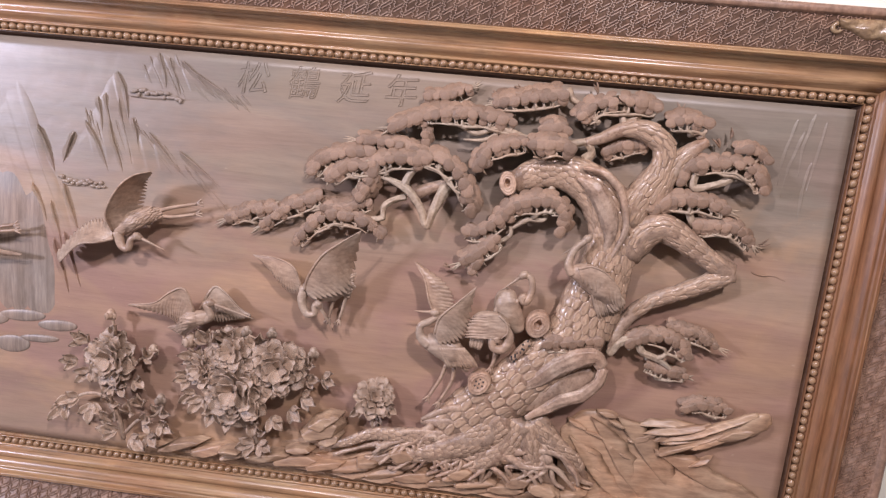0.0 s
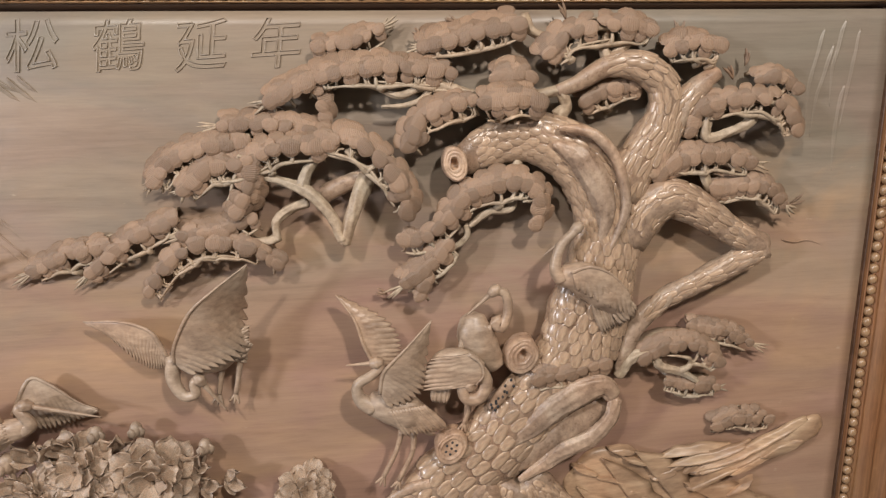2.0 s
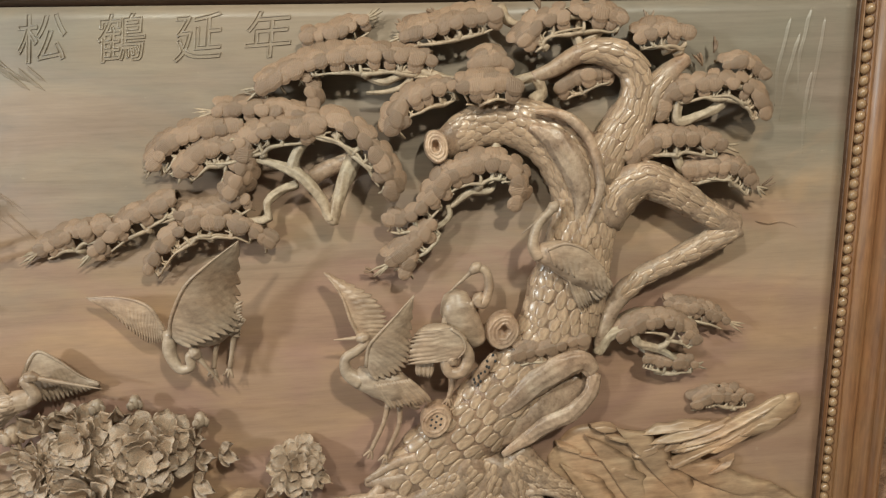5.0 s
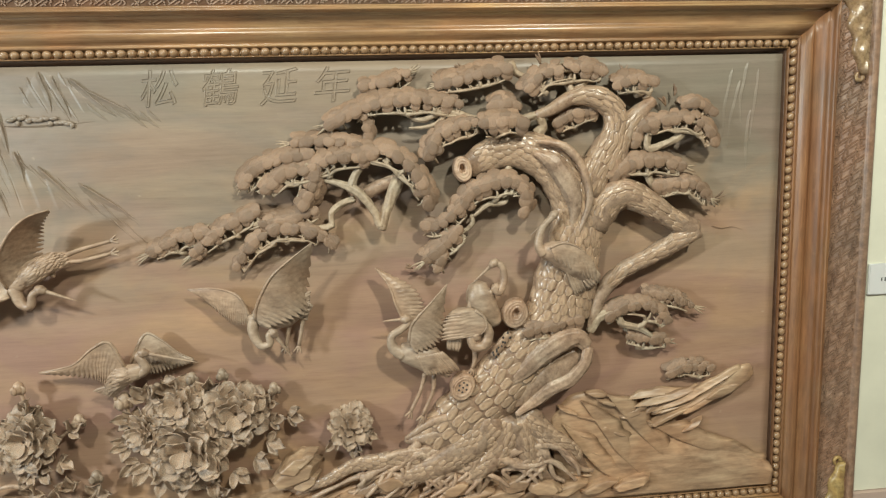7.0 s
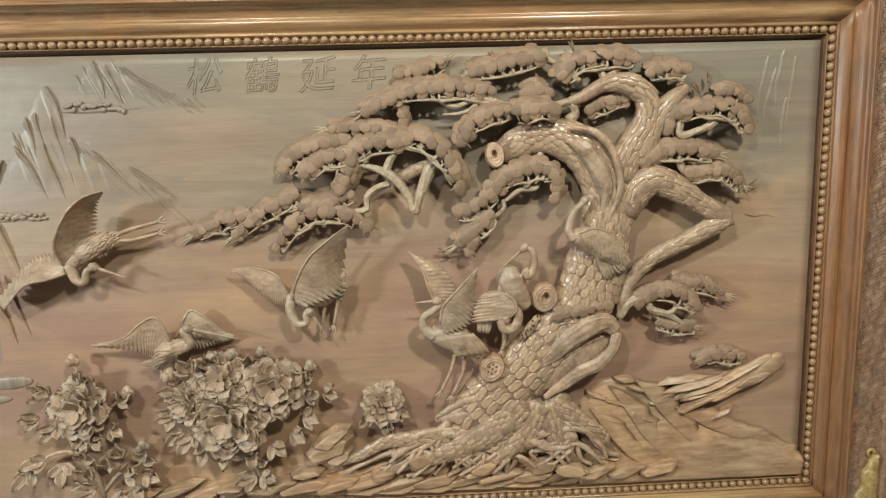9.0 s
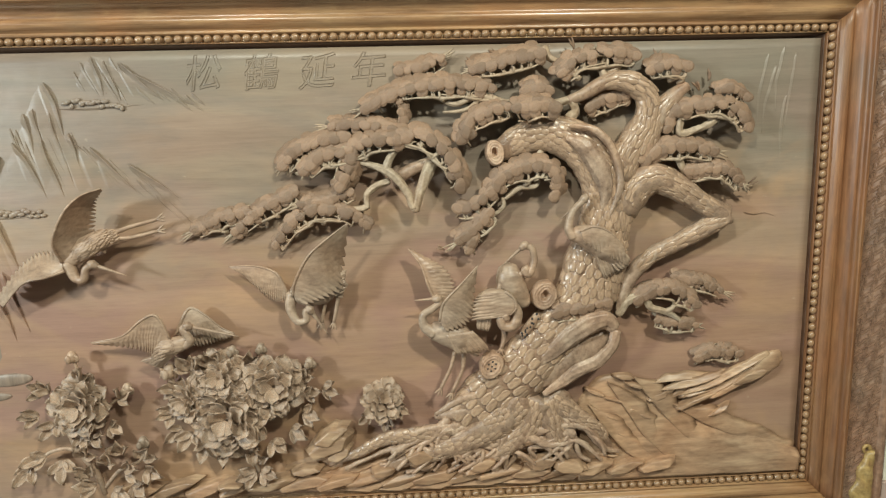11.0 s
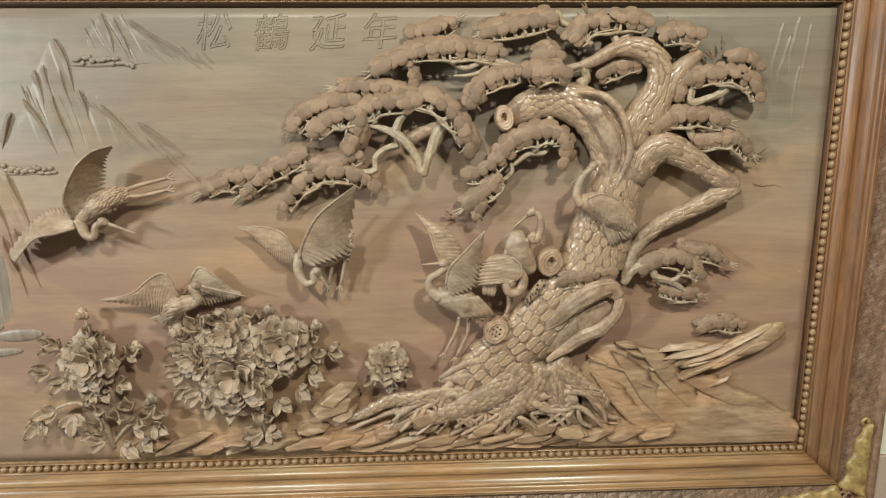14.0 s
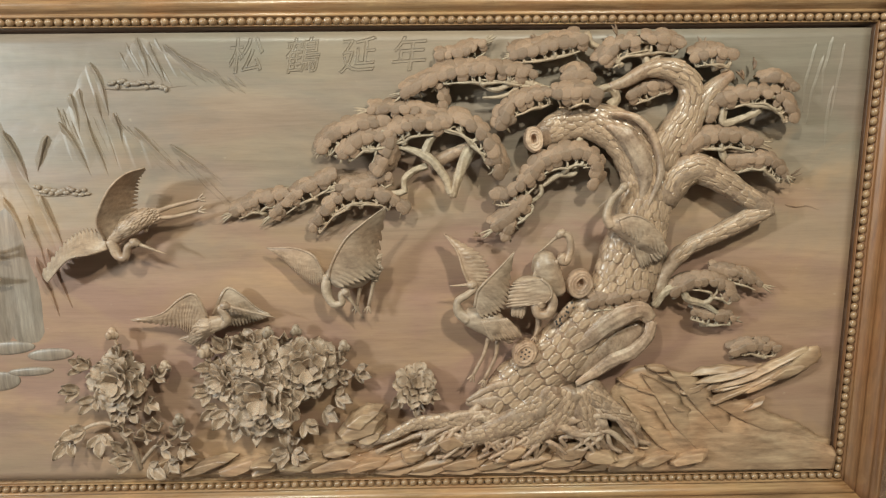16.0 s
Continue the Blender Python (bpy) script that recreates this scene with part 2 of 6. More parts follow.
def tube(bm, pts, radii, n=16, seg=10, flat=1.0, rough=0.0, grooves=0):
    """A tapered limb along pts, flattened towards the board, with knobs and long grooves."""
    radii = spread(radii, n)
    rings = []
    for (p, t, o, s), r in zip(stations(pts, n), radii):
        ring = []
        for k in range(seg):
            a = math.tau * k / seg
            ray = Vector((math.cos(a), math.sin(a), 0))
            w = 1 + rough * (noise.noise(p * 28 + ray * 1.6) + 0.45 * noise.noise(p * 85 + ray * 3.1))
            if grooves:
                w += 0.11 * (2 * abs(math.sin(0.5 * grooves * a + 5 * noise.noise(p * 9))) - 1)
            ring.append(bm.verts.new(p + (s * math.cos(a) + o * flat * math.sin(a)) * r * w))
        rings.append(ring)
    for a, b in zip(rings, rings[1:]):
        for k in range(seg):
            bm.faces.new((a[k], a[(k + 1) % seg], b[(k + 1) % seg], b[k]))
    for ring, st, r, sign in ((rings[0], stations(pts, n)[0], radii[0], -1), (rings[-1], stations(pts, n)[-1], radii[-1], 1)):
        tip = bm.verts.new(st[0] + st[1] * sign * r * 0.5)
        for k in range(seg):
            bm.faces.new((ring[k], ring[(k + 1) % seg], tip))


def ball(bm, p, sx, sd, sz, turn=0.0, u=12, v=8):
    """An egg at p, half sizes across, out and up, turned in the board's plane."""
    m = Matrix.Translation(at(p)) @ Matrix.Rotation(-radians(turn), 4, "Y") @ Matrix.Diagonal((sx, sd, sz, 1))
    bmesh.ops.create_uvsphere(bm, u_segments=u, v_segments=v, radius=1, matrix=m)


def blade(bm, a, b, width, thick=0.003, bend=0.0, n=5):
    """A feather or needle from a to b: ridged along the middle, round at the tip."""
    a, b = at(a), at(b)
    t = (b - a).normalized()
    o = Vector((0, -1, 0)) - t * -t.y
    o.normalize()
    s = t.cross(o)
    rows = []
    for k in range(n + 1):
        f = k / n
        w = width * (0.55 + 0.45 * math.sin(math.pi * min(1, f * 1.15) * 0.8)) * (1 if f < 0.75 else max(0.12, math.sqrt(max(0.0, 1 - ((f - 0.75) / 0.25) ** 2))))
        p = a.lerp(b, f) + s * bend * math.sin(math.pi * f) + o * thick * 0.3
        rows.append([bm.verts.new(p - s * w / 2 - o * thick), bm.verts.new(p - s * w / 2), bm.verts.new(p + o * thick),
                     bm.verts.new(p + s * w / 2), bm.verts.new(p + s * w / 2 - o * thick)])
    for a, b in zip(rows, rows[1:]):
        for k in range(5):
            bm.faces.new((a[k], a[(k + 1) % 5], b[(k + 1) % 5], b[k]))
    bm.faces.new(rows[0])
    bm.faces.new(rows[-1])


def facing(p, up, out):
    """The pose of a piece at the world place p: its z looks along out, its y as near to up as can be."""
    z = out.normalized()
    x = up.cross(z)
    x = x.normalized() if x.length > 1e-4 else Vector((1, 0, 0))
    y = z.cross(x)
    m = Matrix((x, y, z)).transposed().to_4x4()
    m.translation = p
    return m

# ---- the room ----
def box(name, lo, hi, material, label, category, parent=None, kind="structure"):
    bm = bmesh.new()
    bmesh.ops.create_cube(bm, size=1)
    for v in bm.verts:
        v.co = Vector([lo[i] if v.co[i] < 0 else hi[i] for i in range(3)])
    ob = part(name, bm, material, parent, "", False)
    return tagged(ob, label, category, "", kind) if kind else ob


WALL_Y = FACE + 0.06
box("wall_north", (-4.2, WALL_Y, 0.48), (3.2, WALL_Y + 0.2, 3.8), WALL, "cream painted plaster wall behind the carving", "wall")
box("dado", (-4.2, WALL_Y - 0.012, 0.0), (3.2, WALL_Y + 0.2, 0.477), DADO, "pinkish beige dado along the wall's foot", "wall")
# out-of-view surfaces, kept dark to hold down the room's bounce light
box("wall_east", (3.2, -3.2, 0), (3.4, WALL_Y + 0.2, 3.8), DIM_WALL, "unseen grey beige wall, darkened to cut bounce light", "wall")
box("wall_south", (-4.2, -3.4, 0), (3.4, -3.2, 3.8), DIM_WALL, "unseen grey beige wall, darkened to cut bounce light", "wall")
box("wall_west", (-4.4, -3.4, 0), (-4.2, WALL_Y + 0.2, 3.8), DIM_WALL, "unseen grey beige wall, darkened to cut bounce light", "wall")
box("floor", (-4.4, -3.4, -0.1), (3.4, WALL_Y + 0.2, 0), FLOOR, "unseen floor, darkened to cut bounce light", "floor")
box("ceiling", (-4.4, -3.4, 3.8), (3.4, WALL_Y + 0.2, 3.9), CEILING, "unseen ceiling, darkened to cut bounce light", "ceiling")

# ---- the frame ----
LEFT, RIGHT, LOW, HIGH = -2.0, 0.858, 0.572, 1.708
frame_thing = thing("picture_frame", "wide brown moulded wooden picture frame with beading and fret border", "frame")


def corner(side, h):
    return {"tl": (LEFT - h, HIGH + h), "tr": (RIGHT + h, HIGH + h), "br": (RIGHT + h, LOW - h), "bl": (LEFT - h, LOW - h)}[side]


def moulding(name, a, b, profile, material, label=""):
    """A mitred rail from one corner to the next; profile: outward from the opening, out of the board."""
    bm = bmesh.new()
    rows = []
    for h, d in profile:
        (xa, za), (xb, zb) = corner(a, h), corner(b, h)
        steps = 40
        rows.append([bm.verts.new(at((xa + (xb - xa) * k / steps, d + 0.0004 * noise.noise(Vector((xa + k * 0.7, h * 40, za))), za + (zb - za) * k / steps)))
                     for k in range(steps + 1)])
    rows.append(rows[0])
    for p, q in zip(rows, rows[1:]):
        for k in range(len(p) - 1):
            bm.faces.new((p[k], p[k + 1], q[k + 1], q[k]))
    bm.faces.new([r[0] for r in rows[:-1]])
    bm.faces.new([r[-1] for r in rows[:-1]])
    ob = part(name, bm, material, frame_thing, label)
    return ob


def arc(h0, d0, h1, d1, bulge, n=6):
    out = []
    for k in range(n + 1):
        f = k / n
        out.append((h0 + (h1 - h0) * f, d0 + (d1 - d0) * f + bulge * math.sin(math.pi * f)))
    return out


INNER = ([(0.0122, -0.048), (0.0126, 0.003), (0.0135, 0.0052), (0.0150, 0.0046), (0.0160, -0.001), (0.0325, -0.001),
          (0.0335, 0.008), (0.0352, 0.0105), (0.0385, 0.0105), (0.0400, 0.008), (0.0405, 0.005)]
         + arc(0.043, 0.007, 0.068, 0.020, 0.007) + arc(0.069, 0.0175, 0.096, 0.034, -0.006) + [(0.0975, 0.031), (0.0995, 0.029)]
         + arc(0.1005, 0.046, 0.108, 0.048, 0.005, 5) + arc(0.109, 0.047, 0.1155, 0.044, 0.003, 4) + [(0.1165, -0.048)])
OUTER = [(0.1175, -0.05), (0.1175, 0.036), (0.204, 0.036), (0.2055, 0.044), (0.209, 0.0475), (0.219, 0.047), (0.2245, 0.044), (0.226, 0.037), (0.226, -0.05)]
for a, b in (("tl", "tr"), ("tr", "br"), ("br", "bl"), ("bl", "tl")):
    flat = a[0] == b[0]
    # uprights take the darker copy, shade put into its colour
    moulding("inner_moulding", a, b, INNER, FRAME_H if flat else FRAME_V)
    # gap strip: lower run painted as lit (BEAD), the others as shaded (REBATE)
    moulding("rebate", a, b, [(-0.006, -0.050), (-0.006, -0.034), (0.0095, -0.034), (0.0105, -0.004), (0.0118, -0.003), (0.0119, -0.050)], BEAD if a == "br" else REBATE, "gap strip between board and beading, light and shade in its colour")
    moulding("border_rail", a, b, OUTER, FRET, "dark brown outer border rail")

# beads
PITCH = 0.0225
bm = bmesh.new()
bmesh.ops.create_uvsphere(bm, u_segments=12, v_segments=7, radius=1)
bead_mesh = mesh_of("bead", bm, BEAD)
spare = bmesh.new()
HB = 0.0240
across = round((RIGHT - LEFT + 2 * HB) / PITCH)
upright = round((HIGH - LOW + 2 * HB) / PITCH)
for k in range(across + 1):
    x = LEFT - HB + (RIGHT - LEFT + 2 * HB) * k / across
    for z in (HIGH + HB, LOW - HB):
        m = Matrix.Translation(at((x, 0.0050, z))) @ Matrix.Diagonal((0.0101, 0.0088, 0.0088, 1))
        if x > -1.42:
            piece("bead", bead_mesh, m, frame_thing)
        else:
            bmesh.ops.create_uvsphere(spare, u_segments=10, v_segments=6, radius=1, matrix=m)
for k in range(1, upright):
    z = LOW - HB + (HIGH - LOW + 2 * HB) * k / upright
    for x in (RIGHT + HB, LEFT - HB):
        m = Matrix.Translation(at((x, 0.0050, z))) @ Matrix.Diagonal((0.0088, 0.0088, 0.0101, 1))
        if x > 0:
            piece("bead", bead_mesh, m, frame_thing)
        else:
            bmesh.ops.create_uvsphere(spare, u_segments=10, v_segments=6, radius=1, matrix=m)
tagged(part("far_beading", spare, BEAD, frame_thing), kind="stuff")


# fret border: a slanting lattice of double bars with hooked ends
def bar(bm, a, b, w, lo, hi):
    a, b = Vector(a), Vector(b)
    t = (b - a).normalized()
    s = Vector((-t.y, t.x)) * w / 2
    foot = [a - s, b - s, b + s, a + s]
    low = [bm.verts.new(at((p.x, lo, p.y))) for p in foot]
    top = [bm.verts.new(at((p.x, hi, p.y))) for p in foot]
    for k in range(4):
        bm.faces.new((low[k], low[(k + 1) % 4], top[(k + 1) % 4], top[k]))
    bm.faces.new(top)


def clipped(a, b, lo, hi):
    """The stretch of a-b inside a rectangle, or None."""
    t0, t1 = 0.0, 1.0
    for i in (0, 1):
        d = b[i] - a[i]
        for edge, sign in ((lo[i], 1), (hi[i], -1)):
            q = sign * (a[i] - edge)
            p = sign * d
            if abs(p) < 1e-9:
                if q < 0:
                    return None
                continue
            t = -q / p
            if p > 0:
                t0 = max(t0, t)
            else:
                t1 = min(t1, t)
    if t1 - t0 < 0.12:
        return None
    return ((a[0] + (b[0] - a[0]) * t0, a[1] + (b[1] - a[1]) * t0), (a[0] + (b[0] - a[0]) * t1, a[1] + (b[1] - a[1]) * t1))


def fret_band(lo, hi):
    bm = bmesh.new()
    c, s, p = math.cos(radians(32)), math.sin(radians(32)), 0.021
    reach = int(((hi[0] - lo[0]) + (hi[1] - lo[1])) / p) + 3
    for i in range(-reach, reach):
        for j in range(-reach, reach):
            u, v = i * p, j * p
            mx, mz = lo[0] + c * u - s * v, lo[1] + s * u + c * v
            if not (lo[0] - p < mx < hi[0] + p and lo[1] - p < mz < hi[1] + p):
                continue
            segs = []
            if (i + j) % 2 == 0:
                for q in (-0.0034, 0.0034):
                    segs.append(((u - p * 0.72, v + q), (u + p * 0.72, v + q)))
                segs += [((u - p * 0.3, v + 0.0034), (u - p * 0.3, v + 0.010)), ((u + p * 0.3, v - 0.0034), (u + p * 0.3, v - 0.010))]
            else:
                segs += [((u, v - p * 0.42), (u, v + p * 0.42)), ((u, v + p * 0.42), (u + p * 0.30, v + p * 0.42)),
                         ((u, v - p * 0.42), (u - p * 0.30, v - p * 0.42)), ((u - p * 0.28, v), (u + p * 0.28, v))]
            for a, b in segs:
                a = (lo[0] + c * a[0] - s * a[1], lo[1] + s * a[0] + c * a[1])
                b = (lo[0] + c * b[0] - s * b[1], lo[1] + s * b[0] + c * b[1])
                cut = clipped(a, b, lo, hi)
                if cut:
                    bar(bm, cut[0], cut[1], 0.0026, 0.0355, 0.0382)
    tagged(part("fretwork", bm, FRET, frame_thing, "raised brown lattice fretwork", False), kind="stuff")


fret_band((-1.50, HIGH + 0.119), (RIGHT + 0.203, HIGH + 0.203))
fret_band((-1.50, LOW - 0.203), (RIGHT + 0.203, LOW - 0.119))
fret_band((RIGHT + 0.119, LOW - 0.118), (RIGHT + 0.203, HIGH + 0.118))


def ornament(sz):
    """A gilded leaf mount that wraps a corner: two ribbed wings with curled ends, joined at the outer corner."""
    cx, cz = RIGHT + 0.172, (HIGH + 0.172 if sz > 0 else LOW - 0.172)
    holder = tagged(new("corner_mount"), "carved gilded leaf mount on the frame's corner")
    holder.parent = frame_thing
    for wing_no in (0, 1):
        bm = bmesh.new()
        n, rows, reach = 36, [], 0.300 if wing_no == 0 else 0.262
        for k in range(n + 1):
            f = k / n
            along = -0.028 + reach * f
            half = 0.013 if f < 0.16 else 0.006 + 0.033 * max(0.0, 1 - ((f - 0.16) / 0.84)) ** 0.6 * min(1.0, (f - 0.16) / 0.10)
            half = max(half, 0.0065) * (1 + 0.10 * math.sin(26 * f))
            mid = 0.029 - half - 0.012 * max(0.0, f - 0.6)
            row = []
            for q in range(11):
                g = q / 5 - 1
                lift = 0.0385 + 0.012 * math.sqrt(max(0.0, 1 - g * g)) + 0.0045 * math.sin(34 * f + 3.4 * g) * (1 - abs(g)) * min(1.0, f * 4)
                a, b = -along, mid + half * g
                x, z = (a, b) if wing_no == 0 else (b, a)
                row.append(bm.verts.new(at((cx + x, lift + 0.0006 * wing_no, cz + sz * z))))
            rows.append(row)
        for a, b in zip(rows, rows[1:]):
            for q in range(10):
                bm.faces.new((a[q], a[q + 1], b[q + 1], b[q]))
        ext = bmesh.ops.extrude_face_region(bm, geom=bm.faces[:])
        for v in ext["geom"]:
            if isinstance(v, bmesh.types.BMVert):
                v.co.y = FACE - 0.0345
        end = []
        for k in range(9):
            t = k / 8 * 4.2
            a, b = 0.025 - reach - 0.010 * math.sin(t), 0.011 - 0.009 * (1 - math.cos(t))
            x, z = (a, b) if wing_no == 0 else (b, a)
            end.append((cx + x, 0.042, cz + sz * z))
        tube(bm, end, [0.006, 0.005, 0.0035], 16, 7, 0.9)
        part("leaf", bm, GILT if sz < 0 else BROWN_GILT, holder)
    bm = bmesh.new()
    for k, (dx, dz, rad) in enumerate(((-0.020, -0.014, 0.012), (-0.040, -0.022, 0.010), (-0.026, -0.038, 0.010))):
        ring = [(cx + dx + rad * math.cos(a * 0.9), 0.044, cz + sz * (dz + rad * math.sin(a * 0.9))) for a in range(7)]
        tube(bm, ring, [0.0055, 0.0045, 0.003], 20, 8, 0.9, 0.2)
    part("curl", bm, FRET, holder, "dark brown carved curl")


ornament(1)
ornament(-1)

# wall socket and a support under the frame
socket = thing("wall_socket", "white plastic wall socket plate beside the frame", "socket")
bm = bmesh.new()
bmesh.ops.create_cube(bm, size=1, matrix=Matrix.Translation((1.235, WALL_Y - 0.0045, 1.108)) @ Matrix.Diagonal((0.12, 0.009, 0.087, 1)))
bmesh.ops.bevel(bm, geom=bm.edges[:], offset=0.002, segments=2, affect="EDGES")
part("cover_plate", bm, PLASTIC, socket, "", False)
for x in (1.212, 1.222, 1.252, 1.262):
    bm = bmesh.new()
    bmesh.ops.create_cube(bm, size=1, matrix=Matrix.Translation((x, WALL_Y - 0.0092, 1.108)) @ Matrix.Diagonal((0.003, 0.001, 0.010, 1)))
    part("slot", bm, DARK, socket, "dark contact slot", False)
bm = bmesh.new()
bmesh.ops.create_cube(bm, size=1, matrix=Matrix.Translation((0.90, FACE + 0.001, 0.322)) @ Matrix.Diagonal((0.26, 0.088, 0.046, 1)))
bmesh.ops.bevel(bm, geom=bm.edges[:], offset=0.006, segments=2, affect="EDGES")
tagged(part("wall_bracket", bm, FRAME_V, None, "", False), "brown wooden bracket under the frame's lower rail", "bracket")

# ---- the board ----
bm = bmesh.new()
nx, nz = 120, 50
grid = [[bm.verts.new(at((LEFT + (RIGHT - LEFT) * i / nx, 0.0012 * noise.noise(Vector((i * 0.06, 3, j * 0.16))), LOW + (HIGH - LOW) * j / nz)))
         for j in range(nz + 1)] for i in range(nx + 1)]
for i in range(nx):
    for j in range(nz):
        bm.faces.new((grid[i][j], grid[i + 1][j], grid[i + 1][j + 1], grid[i][j + 1]))
ext = bmesh.ops.extrude_face_region(bm, geom=bm.faces[:])
for v in ext["geom"]:
    if isinstance(v, bmesh.types.BMVert):
        v.co.y = FACE + 0.055
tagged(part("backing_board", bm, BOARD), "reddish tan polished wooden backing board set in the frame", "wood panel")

# ---- pine tree ----
tree = thing("pine_tree", "carved wooden old pine with scaly trunk and fan-shaped needle pads", "tree carving")

# a domed scale of bark and a ribbed pad of needles, unit size
def scale_form(seed):
    """A tongue of bark, round and proud at its free end (-y), narrower where it tucks under the next, with a faint keel."""
    q = random.Random(seed)
    skew = q.uniform(-0.12, 0.12)
    bm = bmesh.new()
    rings = []
    for r, h in ((1.0, -0.7), (1.0, 0.0), (0.90, 0.30), (0.58, 0.50)):
        ring = []
        for k in range(14):
            a = math.tau * k / 14
            c, d = math.cos(a), math.sin(a)
            x = r * math.copysign(abs(c) ** 0.75, c)
            y = r * math.copysign(abs(d) ** (0.95 if d < 0 else 0.65), d)
            ring.append(bm.verts.new((x * (1 - 0.20 * max(0.0, y)) + skew * y, y, h - 0.10 * max(0.0, y) + q.uniform(-0.04, 0.04))))
        rings.append(ring)
    top = bm.verts.new((0.06, -0.1, 0.56))
    for a, b in zip(rings, rings[1:]):
        for k in range(14):
            bm.faces.new((a[k], a[(k + 1) % 14], b[(k + 1) % 14], b[k]))
    for k in range(14):
        bm.faces.new((rings[-1][k], rings[-1][(k + 1) % 14], top))
    return mesh_of("bark_scale", bm, SCALE)


SCALES = [scale_form(k) for k in range(5)]


def pad_mesh(seed):
    """A fan of needles: a shallow pillow, wider than high, with ribs that spread from its root at -y."""
    rnd = random.Random(seed)
    bm = bmesh.new()
    cols, rows = 23, 6
    lean = rnd.uniform(-0.15, 0.15)
    g = []
    for i in range(cols):
        u = -1 + 2 * i / (cols - 1)
        row = []
        for j in range(rows):
            v = -1 + 2 * j / (rows - 1)
            x, y = u * math.sqrt(1 - v * v / 2), v * math.sqrt(1 - u * u / 2)
            dome = 0.40 * max(0.0, 1 - (0.97 * (x * x + y * y)) ** 1.7) ** 0.6
            rib = (0.026 if i % 2 else -0.026) * (1 - 0.5 * abs(u))
            row.append(bm.verts.new((x * (0.72 + 0.28 * (y + 1) / 2) * (1 + 0.03 * rnd.uniform(-1, 1)) + lean * y, y * (1 + 0.04 * rnd.uniform(-1, 1)), dome + rib)))
        g.append(row)
    for i in range(cols - 1):
        for j in range(rows - 1):
            bm.faces.new((g[i][j], g[i + 1][j], g[i + 1][j + 1], g[i][j + 1]))
    rim = [g[i][0] for i in range(cols)] + [g[-1][j] for j in range(1, rows)] + [g[i][-1] for i in range(cols - 2, -1, -1)] + [g[0][j] for j in range(rows - 2, 0, -1)]
    under = [bm.verts.new((v.co.x * 0.86, v.co.y * 0.86, -0.34)) for v in rim]
    for k in range(len(rim)):
        q = (k + 1) % len(rim)
        bm.faces.new((rim[k], rim[q], under[q], under[k]))
    bm.faces.new(under)
    return mesh_of("needle_pad", bm, NEEDLE, False)


PADS = [pad_mesh(k) for k in range(6)]
rnd = random.Random(5)


def limb(name, pts, radii, n=28, seg=18, flat=0.7, scales=None, material=BARK, rough=0.10, grooves=0, full=1.0, taper=0.0, long=1.0):
    """A limb of the tree; scales: first and last part of its length that carries bark scales."""
    bm = bmesh.new()
    if material is TWIG:
        radii, n, rough, seg = [0.78 * q for q in radii], n * 2, rough * 1.3, seg * 2
    tube(bm, pts, radii, n, seg, flat, rough, grooves)
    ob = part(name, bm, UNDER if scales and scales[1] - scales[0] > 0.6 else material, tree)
    if scales:
        fine = 160
        st = stations(pts, fine)
        rr = spread(radii, fine)
        length = sum((st[k + 1][0] - st[k][0]).length for k in range(fine))
        s, row = scales[0] * length, 0
        while s < scales[1] * length:
            k = min(fine, int(s / length * fine))
            p, t, o, side = st[k]
            r, size = rr[k], full * (1 - taper * s / length)
            w = 0.0122 * size
            count = max(3, int(r * 2.5 / (w * 1.98)))
            for i in range(count):
                a = -1.28 + 2.56 * (i + (0.5 if row % 2 else 0.05) + rnd.uniform(-0.12, 0.12)) / count
                if abs(a) > 1.32:
                    continue
                out = (side * math.sin(a) + o * math.cos(a) / max(flat, 0.4)).normalized()
                place = p + (side * math.sin(a) + o * flat * math.cos(a)) * r * 0.99 + t * rnd.uniform(-0.003, 0.003)
                lean = t + side * rnd.uniform(-0.25, 0.25)
                m = facing(place, lean, out + t * rnd.uniform(0.04, 0.16) + side * rnd.uniform(-0.10, 0.10)) @ Matrix.Diagonal((w * rnd.uniform(0.94, 1.12), 0.0215 * size * long * rnd.uniform(0.88, 1.16), 0.0066 * size, 1))
                piece("bark_scale", SCALES[rnd.randrange(5)], m, ob)
            s += 0.0305 * size * long
            row += 1
    return ob


